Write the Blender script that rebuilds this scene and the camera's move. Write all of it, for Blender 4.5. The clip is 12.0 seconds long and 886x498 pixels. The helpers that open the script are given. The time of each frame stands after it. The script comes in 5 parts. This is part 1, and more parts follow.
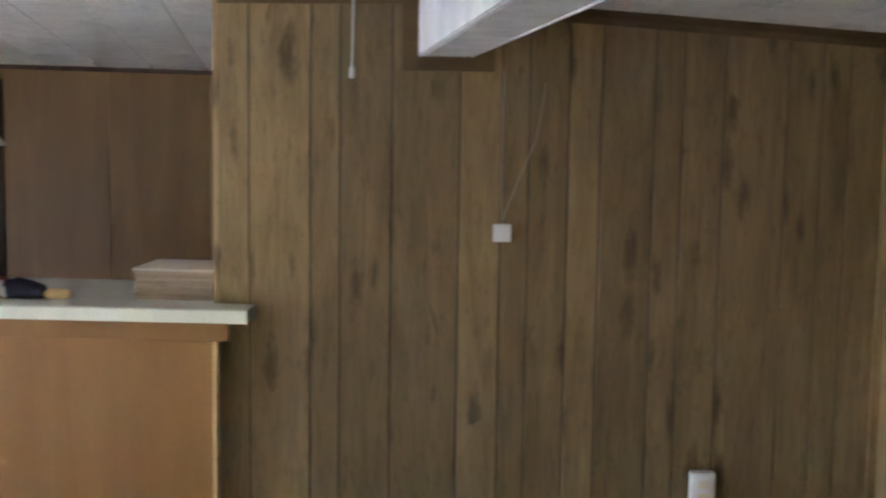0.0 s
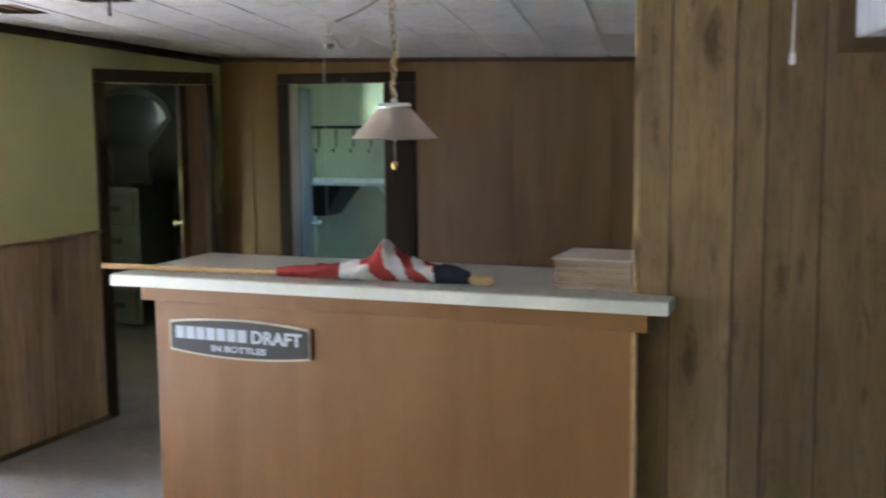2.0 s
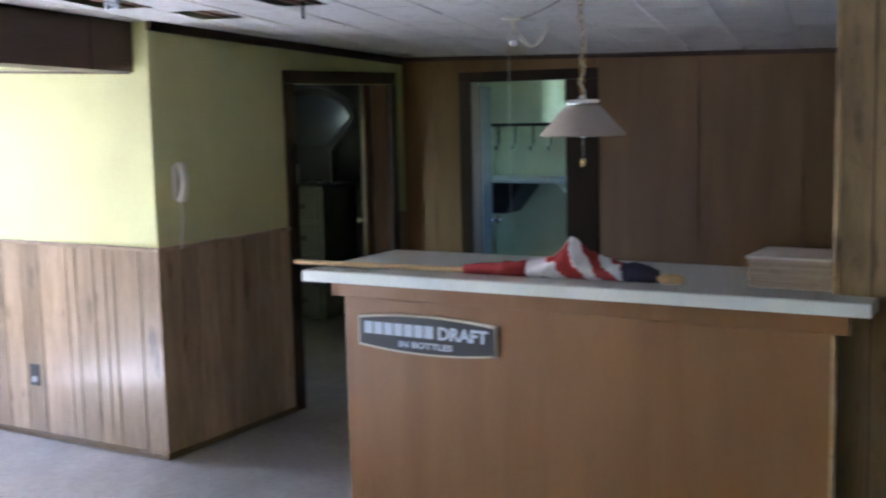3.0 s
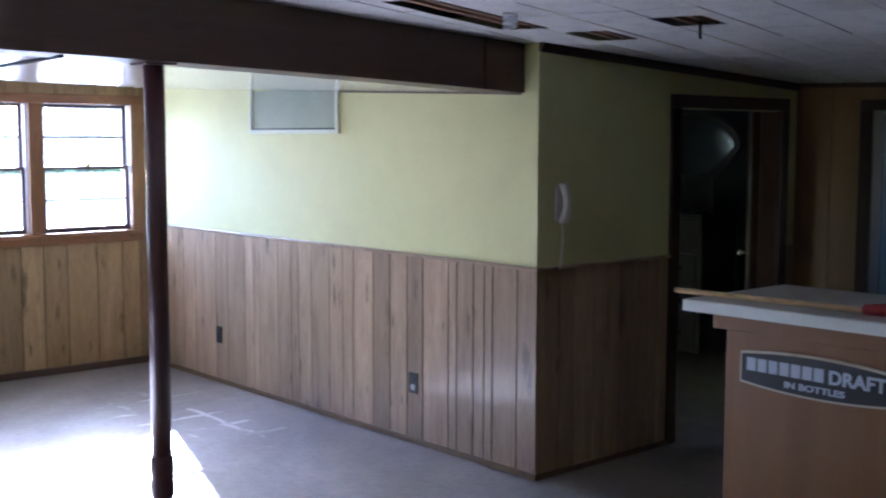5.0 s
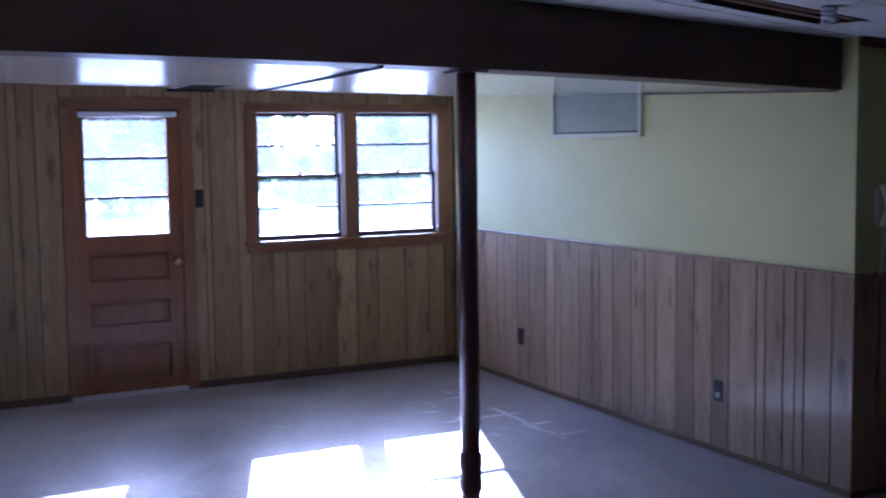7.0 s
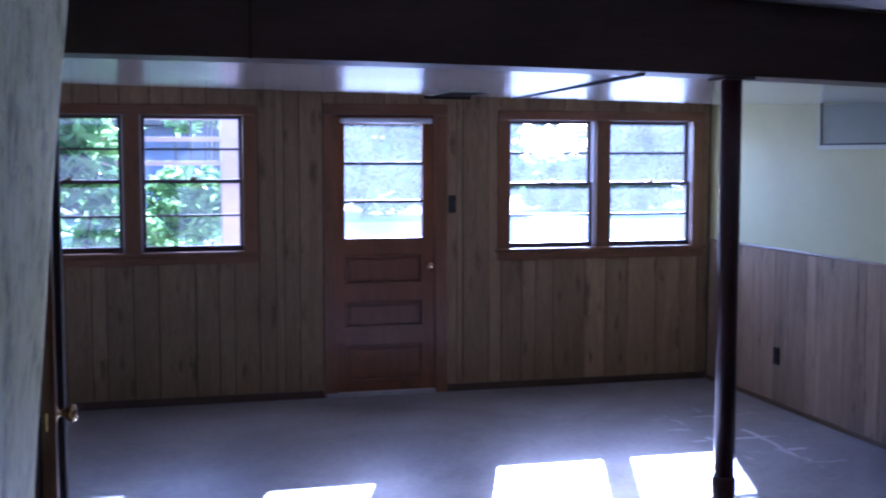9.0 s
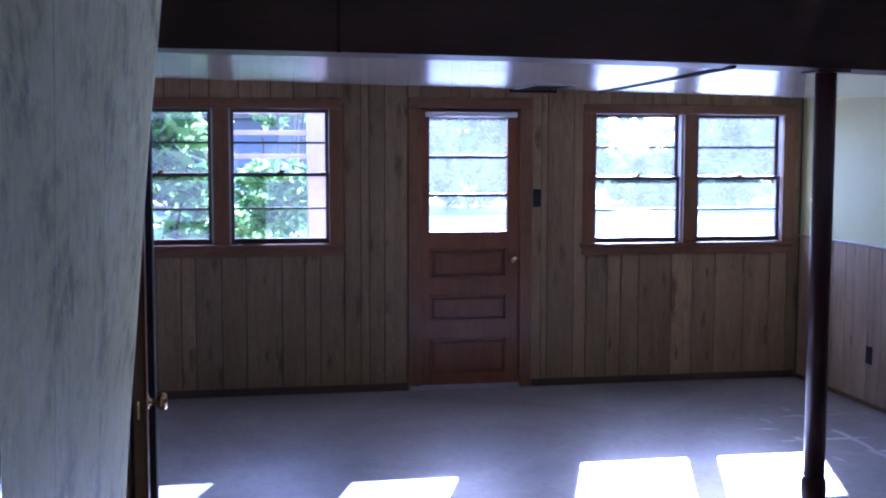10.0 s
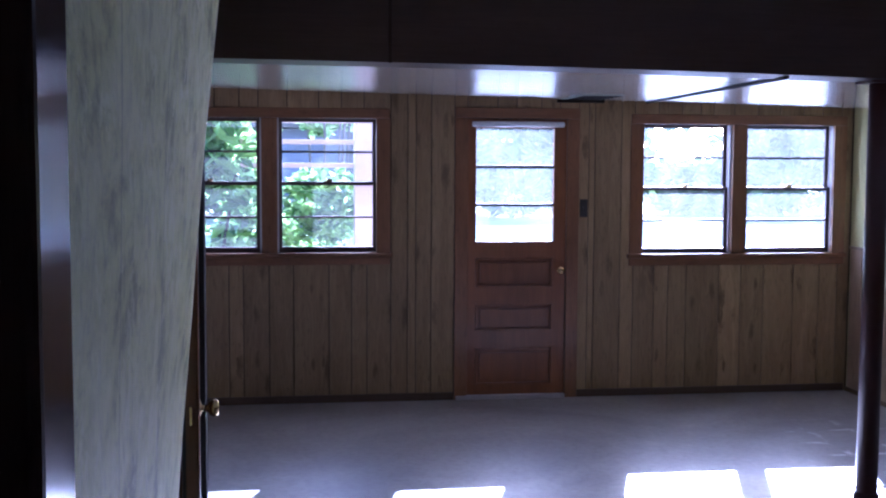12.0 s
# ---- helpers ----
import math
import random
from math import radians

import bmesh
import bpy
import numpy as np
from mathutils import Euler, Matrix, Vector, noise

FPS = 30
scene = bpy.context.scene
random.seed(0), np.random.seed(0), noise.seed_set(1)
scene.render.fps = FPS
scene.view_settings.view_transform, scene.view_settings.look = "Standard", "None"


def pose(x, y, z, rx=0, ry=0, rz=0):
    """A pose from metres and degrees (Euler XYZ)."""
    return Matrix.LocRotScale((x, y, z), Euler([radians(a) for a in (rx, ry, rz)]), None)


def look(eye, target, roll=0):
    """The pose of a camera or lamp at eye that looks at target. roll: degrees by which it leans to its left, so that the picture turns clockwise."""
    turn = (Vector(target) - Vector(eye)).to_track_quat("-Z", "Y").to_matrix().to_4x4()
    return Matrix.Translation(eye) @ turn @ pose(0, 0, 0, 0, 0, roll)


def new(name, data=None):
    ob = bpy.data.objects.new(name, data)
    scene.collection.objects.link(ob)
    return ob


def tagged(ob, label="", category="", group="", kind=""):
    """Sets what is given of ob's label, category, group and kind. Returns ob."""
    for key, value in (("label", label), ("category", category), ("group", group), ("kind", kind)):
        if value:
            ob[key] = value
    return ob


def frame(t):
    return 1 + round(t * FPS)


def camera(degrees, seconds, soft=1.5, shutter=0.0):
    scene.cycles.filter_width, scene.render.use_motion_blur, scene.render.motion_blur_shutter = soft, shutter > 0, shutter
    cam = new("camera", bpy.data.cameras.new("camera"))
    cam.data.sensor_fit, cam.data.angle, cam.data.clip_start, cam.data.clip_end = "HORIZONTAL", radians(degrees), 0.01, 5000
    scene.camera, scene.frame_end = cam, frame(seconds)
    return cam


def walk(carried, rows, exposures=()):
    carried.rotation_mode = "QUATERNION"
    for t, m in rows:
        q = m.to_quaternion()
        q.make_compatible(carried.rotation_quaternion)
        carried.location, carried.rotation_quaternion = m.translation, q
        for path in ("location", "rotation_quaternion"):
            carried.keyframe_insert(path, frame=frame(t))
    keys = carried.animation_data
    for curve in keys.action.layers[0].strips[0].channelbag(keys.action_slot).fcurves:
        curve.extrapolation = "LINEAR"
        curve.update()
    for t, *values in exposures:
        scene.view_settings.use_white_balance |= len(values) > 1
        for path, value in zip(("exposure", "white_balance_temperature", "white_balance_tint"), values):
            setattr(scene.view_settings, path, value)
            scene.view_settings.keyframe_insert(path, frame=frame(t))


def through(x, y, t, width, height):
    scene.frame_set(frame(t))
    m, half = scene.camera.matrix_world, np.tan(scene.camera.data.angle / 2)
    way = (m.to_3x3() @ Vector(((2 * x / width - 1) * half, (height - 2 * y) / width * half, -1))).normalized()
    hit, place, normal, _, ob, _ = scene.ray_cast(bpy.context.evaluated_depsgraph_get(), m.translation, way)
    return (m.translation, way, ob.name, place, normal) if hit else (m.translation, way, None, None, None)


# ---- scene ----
cam = camera(42.0, 12.0, soft=2.1, shutter=0.5)
PATH = [
    (0, (0.387, -0.025, 1.751), (0.24, 1.958, 1.541), 0.8),
    (0.5, (0.319, -0.004, 1.752), (0.03, 1.962, 1.52), 0.5),
    (1, (0.264, -0.005, 1.762), (-0.158, 1.934, 1.517), 0.3),
    (1.5, (0.214, -0.009, 1.776), (-0.361, 1.892, 1.534), 0.3),
    (2, (0.177, -0.03, 1.79), (-0.575, 1.806, 1.542), -0.5),
    (2.5, (0.152, -0.044, 1.793), (-0.731, 1.736, 1.563), -0.9),
    (3, (0.112, -0.05, 1.791), (-0.903, 1.655, 1.543), -1.3),
    (3.5, (0.052, -0.029, 1.784), (-1.14, 1.558, 1.542), -1.5),
    (5.3, (-0.027, 0.009, 1.752), (-1.569, 1.267, 1.561), -0.2),
    (5.5, (-0.037, 0.0, 1.753), (-1.608, 1.221, 1.559), -0.6),
    (6, (-0.045, -0.021, 1.753), (-1.704, 1.08, 1.563), -0.3),
    (6.5, (-0.047, -0.032, 1.749), (-1.775, 0.957, 1.558), -0.5),
    (7, (-0.041, -0.046, 1.748), (-1.822, 0.845, 1.569), -0.8),
    (7.2, (-0.033, -0.05, 1.748), (-1.834, 0.8, 1.564), -0.4),
    (9, (-0.117, -0.055, 1.751), (-2.048, 0.442, 1.588), -0.0),
    (9.5, (-0.123, -0.062, 1.75), (-2.077, 0.326, 1.582), -0.2),
    (10, (-0.124, -0.062, 1.752), (-2.084, 0.294, 1.578), 0.1),
    (10.5, (-0.13, -0.075, 1.752), (-2.096, 0.251, 1.583), 0.4),
    (11, (-0.126, -0.08, 1.751), (-2.096, 0.219, 1.58), 0.4),
    (11.5, (-0.123, -0.084, 1.751), (-2.094, 0.212, 1.579), 0.5),
    (12, (-0.118, -0.088, 1.753), (-2.091, 0.195, 1.595), 0.3),
]
EXPOSURES = [(0.0, 7.45, 5500, 15), (1.5, 7.12, 5480, 15), (2.2, 7.15, 5250, 15), (3.0, 6.66, 4920, 18), (3.7, 6.15, 4800, 20), (4.5, 5.45, 4760, 20), (5.3, 4.98, 4610, 24), (6.0, 4.5, 4400, 26), (6.5, 4.23, 4320, 30), (7.2, 3.82, 4260, 32), (8.8, 3.5, 4195, 34), (10.0, 3.63, 4255, 35), (12.0, 3.71, 4430, 34)]
walk(cam, [(t, look(eye, goal, roll)) for t, eye, goal, roll in PATH], EXPOSURES)

# ---- daylight ----
SUN_WAY = Vector((2.15, -0.75, -1.09)).normalized()
world = bpy.data.worlds.new("daylight")
scene.world = world
world.use_nodes = True
wt = world.node_tree
sky = wt.nodes.new("ShaderNodeTexSky")
sky.sky_type = "NISHITA"
sky.sun_disc = False
sky.sun_elevation = math.asin(-SUN_WAY.z)
sky.sun_rotation = math.atan2(-SUN_WAY.x, -SUN_WAY.y)
wt.nodes["Background"].inputs["Strength"].default_value = 0.15
wt.links.new(sky.outputs["Color"], wt.nodes["Background"].inputs["Color"])
sun_data = bpy.data.lights.new("sun", "SUN")
sun_data.energy = 5.0
sun_data.angle = radians(0.6)
sun_data.color = (1.0, 0.97, 0.93)
sun = new("sun", sun_data)
sun.matrix_world = look((-30, 10, 16), Vector((-30, 10, 16)) + SUN_WAY)


# ---- materials ----
class Tree:
    """Short hand for a node material."""

    def __init__(self, name):
        self.mat = bpy.data.materials.new(name)
        self.mat.use_nodes = True
        self.nt = self.mat.node_tree
        self.bsdf = self.nt.nodes["Principled BSDF"]

    def node(self, kind, **values):
        n = self.nt.nodes.new("ShaderNode" + kind)
        for key, value in values.items():
            if key in ("operation", "data_type", "blend_type", "feature", "noise_dimensions", "wave_type", "bands_direction"):
                setattr(n, key, value)
            else:
                n.inputs[key.replace("_", " ")].default_value = value
        return n

    def link(self, a, b):
        self.nt.links.new(a, b)

    def math(self, op, a, b=None):
        n = self.nt.nodes.new("ShaderNodeMath")
        n.operation = op
        for i, v in enumerate((a, b)):
            if v is None:
                continue
            if isinstance(v, (int, float)):
                n.inputs[i].default_value = v
            else:
                self.link(v, n.inputs[i])
        return n.outputs[0]

    def coords(self, scale, shift=0.0):
        """World position, scaled by axis; shift moves it by each object's own random value."""
        geo = self.node("NewGeometry")
        out = geo.outputs["Position"]
        if shift:
            info = self.node("ObjectInfo")
            add = self.nt.nodes.new("ShaderNodeVectorMath")
            add.operation = "ADD"
            comb = self.node("CombineXYZ")
            r = self.math("MULTIPLY", info.outputs["Random"], shift)
            for k in range(3):
                self.link(r, comb.inputs[k])
            self.link(out, add.inputs[0])
            self.link(comb.outputs[0], add.inputs[1])
            out = add.outputs[0]
        m = self.node("Mapping")
        m.inputs["Scale"].default_value = scale
        self.link(out, m.inputs["Vector"])
        return m.outputs["Vector"]

    def noise(self, vec, scale=1.0, detail=4.0, rough=0.55, distortion=0.0):
        n = self.node("TexNoise")
        n.inputs["Scale"].default_value = scale
        n.inputs["Detail"].default_value = detail
        n.inputs["Roughness"].default_value = rough
        n.inputs["Distortion"].default_value = distortion
        self.link(vec, n.inputs["Vector"])
        return n.outputs["Fac"]

    def ramp(self, fac, stops):
        n = self.node("ValToRGB")
        e = n.color_ramp.elements
        while len(e) < len(stops):
            e.new(0.5)
        for el, (p, c) in zip(e, stops):
            el.position = p
            el.color = (c, c, c, 1) if isinstance(c, (int, float)) else (*c, 1)
        self.link(fac, n.inputs["Fac"])
        return n.outputs["Color"]

    def mix(self, kind, fac, a, b):
        n = self.nt.nodes.new("ShaderNodeMix")
        n.data_type, n.blend_type = "RGBA", kind
        for key, v in (("Factor", fac), ("A", a), ("B", b)):
            sock = next(q for q in n.inputs if q.name == key and (q.type == "RGBA") == (key != "Factor"))
            if isinstance(v, (int, float)):
                sock.default_value = v
            elif isinstance(v, tuple):
                sock.default_value = (*v, 1)
            else:
                self.link(v, sock)
        return next(q for q in n.outputs if q.type == "RGBA")

    def bump(self, height, strength=0.2, distance=0.002):
        n = self.node("Bump")
        n.inputs["Strength"].default_value = strength
        n.inputs["Distance"].default_value = distance
        self.link(height, n.inputs["Height"])
        self.link(n.outputs["Normal"], self.bsdf.inputs["Normal"])

    def finish(self, color=None, rough=0.5, metal=0.0, coat=0.0, spec=0.5):
        if color is not None:
            if isinstance(color, tuple):
                self.bsdf.inputs["Base Color"].default_value = (*color, 1)
            else:
                self.link(color, self.bsdf.inputs["Base Color"])
        if isinstance(rough, (int, float)):
            self.bsdf.inputs["Roughness"].default_value = rough
        else:
            self.link(rough, self.bsdf.inputs["Roughness"])
        self.bsdf.inputs["Metallic"].default_value = metal
        self.bsdf.inputs["Coat Weight"].default_value = coat
        self.bsdf.inputs["Coat Roughness"].default_value = 0.15
        self.bsdf.inputs["Specular IOR Level"].default_value = spec
        return self.mat


def wood(name, dark, light, axis="z", rough=0.45, vary=0.35, knots=0.0, coat=0.0, fine=1.0, shift=40.0, fleck=0.45, spec=0.5, fibre=0.4):
    """Grained wood; the grain runs along axis, each piece has its own tone."""
    t = Tree(name)
    k = "xyz".index(axis)
    sc = [11.0 * fine] * 3
    sc[k] = 1.3 * fine
    v = t.coords(sc, shift)
    base = t.noise(v, 1.0, 5.0, 0.6, 0.7)
    sc2 = [150.0] * 3
    sc2[k] = 4.0
    fib = t.noise(t.coords(sc2, shift), 1.0, 3.0, 0.6, 0.2)
    col = t.ramp(base, [(0.2, dark), (0.8, light)])
    col = t.mix("MULTIPLY", fibre, col, t.ramp(fib, [(0.32, 0.55), (0.6, 1.0)]))
    info = t.node("ObjectInfo")
    tone = t.ramp(info.outputs["Random"], [(0.0, 1.0 - vary), (1.0, 1.0)])
    col = t.mix("MULTIPLY", 1.0, col, tone)
    spots = t.noise(t.coords([42.0 if i != k else 12.0 for i in range(3)], shift), 1.0, 4.0, 0.7)
    col = t.mix("MULTIPLY", fleck, col, t.ramp(spots, [(0.34, 0.45), (0.46, 1.0)]))
    big = t.noise(t.coords((1.3, 1.3, 0.6), 3.0), 1.0, 3.0)
    col = t.mix("MULTIPLY", 0.5, col, t.ramp(big, [(0.3, 0.7), (0.7, 1.0)]))
    if knots:
        # arched growth lines follow the broad figure of the board
        arch = t.noise(t.coords([7.0 if i != k else 0.8 for i in range(3)], shift), 1.0, 2.0, 0.5, 0.3)
        arch = t.math("SINE", t.math("MULTIPLY", arch, 85.0))
        col = t.mix("MULTIPLY", 0.3, col, t.ramp(arch, [(0.0, 0.72), (0.75, 1.0)]))
        sk = [13.0] * 3
        sk[k] = 3.6
        vor = t.node("TexVoronoi")
        vor.inputs["Scale"].default_value = 1.0
        wob = t.noise(t.coords([48.0 if i != k else 16.0 for i in range(3)], shift), 1.0, 5.0, 0.65)
        t.link(t.coords(sk, shift), vor.inputs["Vector"])
        cell = t.node("SeparateColor")
        t.link(vor.outputs["Color"], cell.inputs[0])
        size = t.math("ADD", t.math("MULTIPLY", cell.outputs[1], 1.1), 0.42)
        d = t.math("ADD", t.math("MULTIPLY", vor.outputs["Distance"], size), t.math("MULTIPLY", t.math("SUBTRACT", wob, 0.5), 0.5))
        mark = t.ramp(d, [(0.07, 1.0), (0.15, 0.6), (0.25, 0.0)])
        pick = t.ramp(cell.outputs[0], [(0.5, 0.0), (0.58, 1.0)])
        mark = t.mix("MULTIPLY", 1.0, mark, pick)
        n = t.node("RGBToBW")
        t.link(mark, n.inputs[0])
        col = t.mix("MIX", t.math("MULTIPLY", n.outputs[0], knots), col, tuple(c * 0.35 for c in dark))
    t.bump(fib, 0.3 * fibre, 0.001)
    return t.finish(col, rough, coat=coat, spec=spec)


def paint(name, color, rough=0.5, stain=0.12, grain=60.0, bump=0.08, coat=0.0, size=2.0):
    """Painted or plastered surface with faint stains and a fine relief."""
    t = Tree(name)
    a = t.noise(t.coords((size, size, size)), 1.0, 5.0, 0.6, 0.3)
    b = t.noise(t.coords((grain, grain, grain)), 1.0, 3.0)
    low = tuple(c * (1 - 2.2 * stain) for c in color)
    col = t.ramp(a, [(0.3, low), (0.65, color)])
    col = t.mix("MULTIPLY", 0.3, col, t.ramp(b, [(0.3, 0.85), (0.7, 1.0)]))
    t.bump(b, bump, 0.002)
    return t.finish(col, rough, coat=coat)


def metal(name, color, rough=0.3):
    t = Tree(name)
    n = t.noise(t.coords((30, 30, 30)), 1.0, 3.0)
    return t.finish(color, t.ramp(n, [(0.3, rough * 0.7), (0.7, rough * 1.3)]), metal=1.0)


def concrete_floor():
    t = Tree("worn grey concrete")
    big = t.noise(t.coords((0.7, 0.7, 0.7)), 1.0, 6.0, 0.62, 0.6)
    mid = t.noise(t.coords((6, 6, 6)), 1.0, 5.0, 0.6)
    small = t.noise(t.coords((22, 22, 22)), 1.0, 5.0, 0.65)
    fine = t.noise(t.coords((90, 90, 90)), 1.0, 3.0)
    col = t.ramp(big, [(0.3, (0.2, 0.176, 0.152)), (0.5, (0.31, 0.282, 0.254)), (0.72, (0.44, 0.412, 0.382))])
    col = t.mix("MULTIPLY", 0.75, col, t.ramp(mid, [(0.3, 0.6), (0.65, 1.0)]))
    col = t.mix("MULTIPLY", 0.5, col, t.ramp(small, [(0.35, 0.66), (0.55, 1.0)]))
    # pale broken glue marks where old square tiles lay
    brick = t.node("TexBrick")
    brick.offset, brick.squash = 0.0, 1.0
    for key, val in (("Scale", 1.0), ("Mortar Size", 0.03), ("Mortar Smooth", 1.0), ("Brick Width", 0.305), ("Row Height", 0.305)):
        brick.inputs[key].default_value = val
    wob = t.node("TexNoise")
    wob.inputs["Scale"].default_value = 5.0
    t.link(t.coords((1, 1, 1)), wob.inputs["Vector"])
    part_way = t.nt.nodes.new("ShaderNodeVectorMath")
    part_way.operation = "SCALE"
    part_way.inputs["Scale"].default_value = 0.11
    t.link(wob.outputs["Color"], part_way.inputs[0])
    add = t.nt.nodes.new("ShaderNodeVectorMath")
    add.operation = "ADD"
    t.link(t.coords((1, 1, 1)), add.inputs[0])
    t.link(part_way.outputs[0], add.inputs[1])
    t.link(add.outputs[0], brick.inputs["Vector"])
    where = t.nt.nodes.new("ShaderNodeVectorMath")
    where.operation = "DISTANCE"
    t.link(t.coords((0.75, 1.3, 1.0)), where.inputs[0])
    where.inputs[1].default_value = (-6.5 * 0.75, 3.55 * 1.3, 0.0)
    patch = t.math("ADD", where.outputs["Value"], t.math("MULTIPLY", mid, 0.5))
    g = t.node("RGBToBW")
    t.link(t.ramp(patch, [(0.55, 1.0), (1.15, 0.0)]), g.inputs[0])
    h = t.node("RGBToBW")
    t.link(t.ramp(t.noise(t.coords((3.2, 3.2, 3.2)), 1.0, 4.0, 0.6), [(0.49, 0.0), (0.6, 1.0)]), h.inputs[0])
    lines = t.math("MULTIPLY", brick.outputs["Fac"], g.outputs[0])
    lines = t.math("MULTIPLY", lines, h.outputs[0])
    lines = t.math("MULTIPLY", lines, t.math("MULTIPLY", small, 2.4))
    col = t.mix("MIX", lines, col, (0.62, 0.61, 0.6))
    t.bump(fine, 0.15, 0.002)
    return t.finish(col, t.ramp(mid, [(0.3, 0.33), (0.7, 0.5)]))


def old_plaster():
    t = Tree("scuffed grey-green plaster")
    a = t.noise(t.coords((2.6, 9, 4.2)), 1.0, 9.0, 0.7, 0.25)
    b = t.noise(t.coords((18, 40, 20)), 1.0, 6.0, 0.75, 0.2)
    c = t.noise(t.coords((0.9, 2, 0.7)), 1.0, 3.0)
    wisp = t.noise(t.coords((8.0, 16, 9.0)), 1.0, 9.0, 0.75, 0.6)
    col = t.ramp(a, [(0.39, (0.48, 0.49, 0.2)), (0.48, (0.83, 0.84, 0.4)), (0.57, (0.94, 0.94, 0.54))])
    col = t.mix("MULTIPLY", 0.28, col, t.ramp(b, [(0.36, 0.55), (0.56, 1.0)]))
    col = t.mix("MULTIPLY", 0.2, col, t.ramp(c, [(0.3, 0.65), (0.65, 1.0)]))
    n = t.node("RGBToBW")
    t.link(t.ramp(wisp, [(0.54, 0.0), (0.6, 1.0)]), n.inputs[0])
    col = t.mix("MIX", t.math("MULTIPLY", n.outputs[0], 0.8), col, (0.94, 0.94, 0.6))
    # small pale scuffs in patches
    scuff = t.noise(t.coords((16, 24, 11)), 1.0, 6.0, 0.7, 1.4)
    where = t.noise(t.coords((1.6, 3, 1.3)), 1.0, 2.0)
    m = t.node("RGBToBW")
    t.link(t.mix("MULTIPLY", 1.0, t.ramp(scuff, [(0.52, 0.0), (0.57, 1.0)]), t.ramp(where, [(0.42, 0.0), (0.6, 1.0)])), m.inputs[0])
    col = t.mix("MIX", t.math("MULTIPLY", m.outputs[0], 0.75), col, (0.95, 0.95, 0.68))
    dark = t.node("RGBToBW")
    t.link(t.mix("MULTIPLY", 1.0, t.ramp(scuff, [(0.4, 1.0), (0.46, 0.0)]), t.ramp(where, [(0.35, 0.4), (0.6, 1.0)])), dark.inputs[0])
    col = t.mix("MIX", t.math("MULTIPLY", dark.outputs[0], 0.35), col, (0.34, 0.35, 0.2))
    # butt joints of the boards under the plaster
    x = t.node("SeparateXYZ")
    t.link(t.coords((1, 1, 1)), x.inputs[0])
    for place in (-1.83, -2.48):
        off = t.math("ABSOLUTE", t.math("SUBTRACT", x.outputs[0], place))
        col = t.mix("MULTIPLY", t.math("MULTIPLY", t.math("LESS_THAN", off, 0.004), 0.45), col, (0.25, 0.25, 0.2))
    t.bump(b, 0.3, 0.003)
    return t.finish(col, 0.62, spec=0.4)


def ceiling_tile():
    t = Tree("fissured white ceiling tile")
    a = t.noise(t.coords((0.6, 0.6, 0.6)), 1.0, 4.0)
    b = t.noise(t.coords((70, 70, 70)), 1.0, 4.0, 0.7)
    spots = t.noise(t.coords((9, 9, 9)), 1.0, 6.0, 0.7)
    col = t.ramp(a, [(0.3, (0.72, 0.705, 0.68)), (0.7, (0.86, 0.85, 0.83))])
    col = t.mix("MULTIPLY", 0.5, col, t.ramp(b, [(0.35, 0.6), (0.5, 1.0)]))
    col = t.mix("MULTIPLY", 0.45, col, t.ramp(spots, [(0.32, 0.6), (0.5, 1.0)]))
    t.bump(b, 0.3, 0.003)
    return t.finish(col, 0.85)


def gloss_board():
    t = Tree("glossy white ceiling board")
    a = t.noise(t.coords((1.2, 1.2, 1.2)), 1.0, 3.0)
    lines = t.noise(t.coords((60, 0.3, 1)), 1.0, 2.0)
    col = t.ramp(a, [(0.3, (0.68, 0.64, 0.56)), (0.7, (0.76, 0.73, 0.66))])
    t.bump(lines, 1.0, 0.008)
    t.finish(col, 0.2, coat=0.9, spec=0.7)
    t.bsdf.inputs["Coat Roughness"].default_value = 0.09
    t.link(t.bsdf.inputs["Normal"].links[0].from_socket, t.bsdf.inputs["Coat Normal"])
    return t.mat


def pane_glass(name, dust_haze):
    """A thin pane: see-through, a faint mirror, and a dusty film that also adds haze."""
    t = Tree(name)
    out = t.nt.nodes["Material Output"]
    clear = t.node("BsdfTransparent")
    gloss = t.node("BsdfGlossy")
    gloss.inputs["Roughness"].default_value = 0.03
    dust = t.node("BsdfTranslucent")
    dust.inputs["Color"].default_value = (0.85, 0.88, 0.9, 1)
    m1 = t.node("MixShader")
    fres = t.node("Fresnel")
    fres.inputs["IOR"].default_value = 1.45
    t.link(fres.outputs[0], m1.inputs[0])
    t.link(clear.outputs[0], m1.inputs[1])
    t.link(gloss.outputs[0], m1.inputs[2])
    m2 = t.node("MixShader")
    n = t.noise(t.coords((5, 5, 3)), 1.0, 5.0, 0.65)
    t.link(t.ramp(n, [(0.3, dust_haze * 0.6), (0.7, dust_haze * 1.3)]), m2.inputs[0])
    t.link(m1.outputs[0], m2.inputs[1])
    t.link(dust.outputs[0], m2.inputs[2])
    t.link(m2.outputs[0], out.inputs["Surface"])
    return t.mat


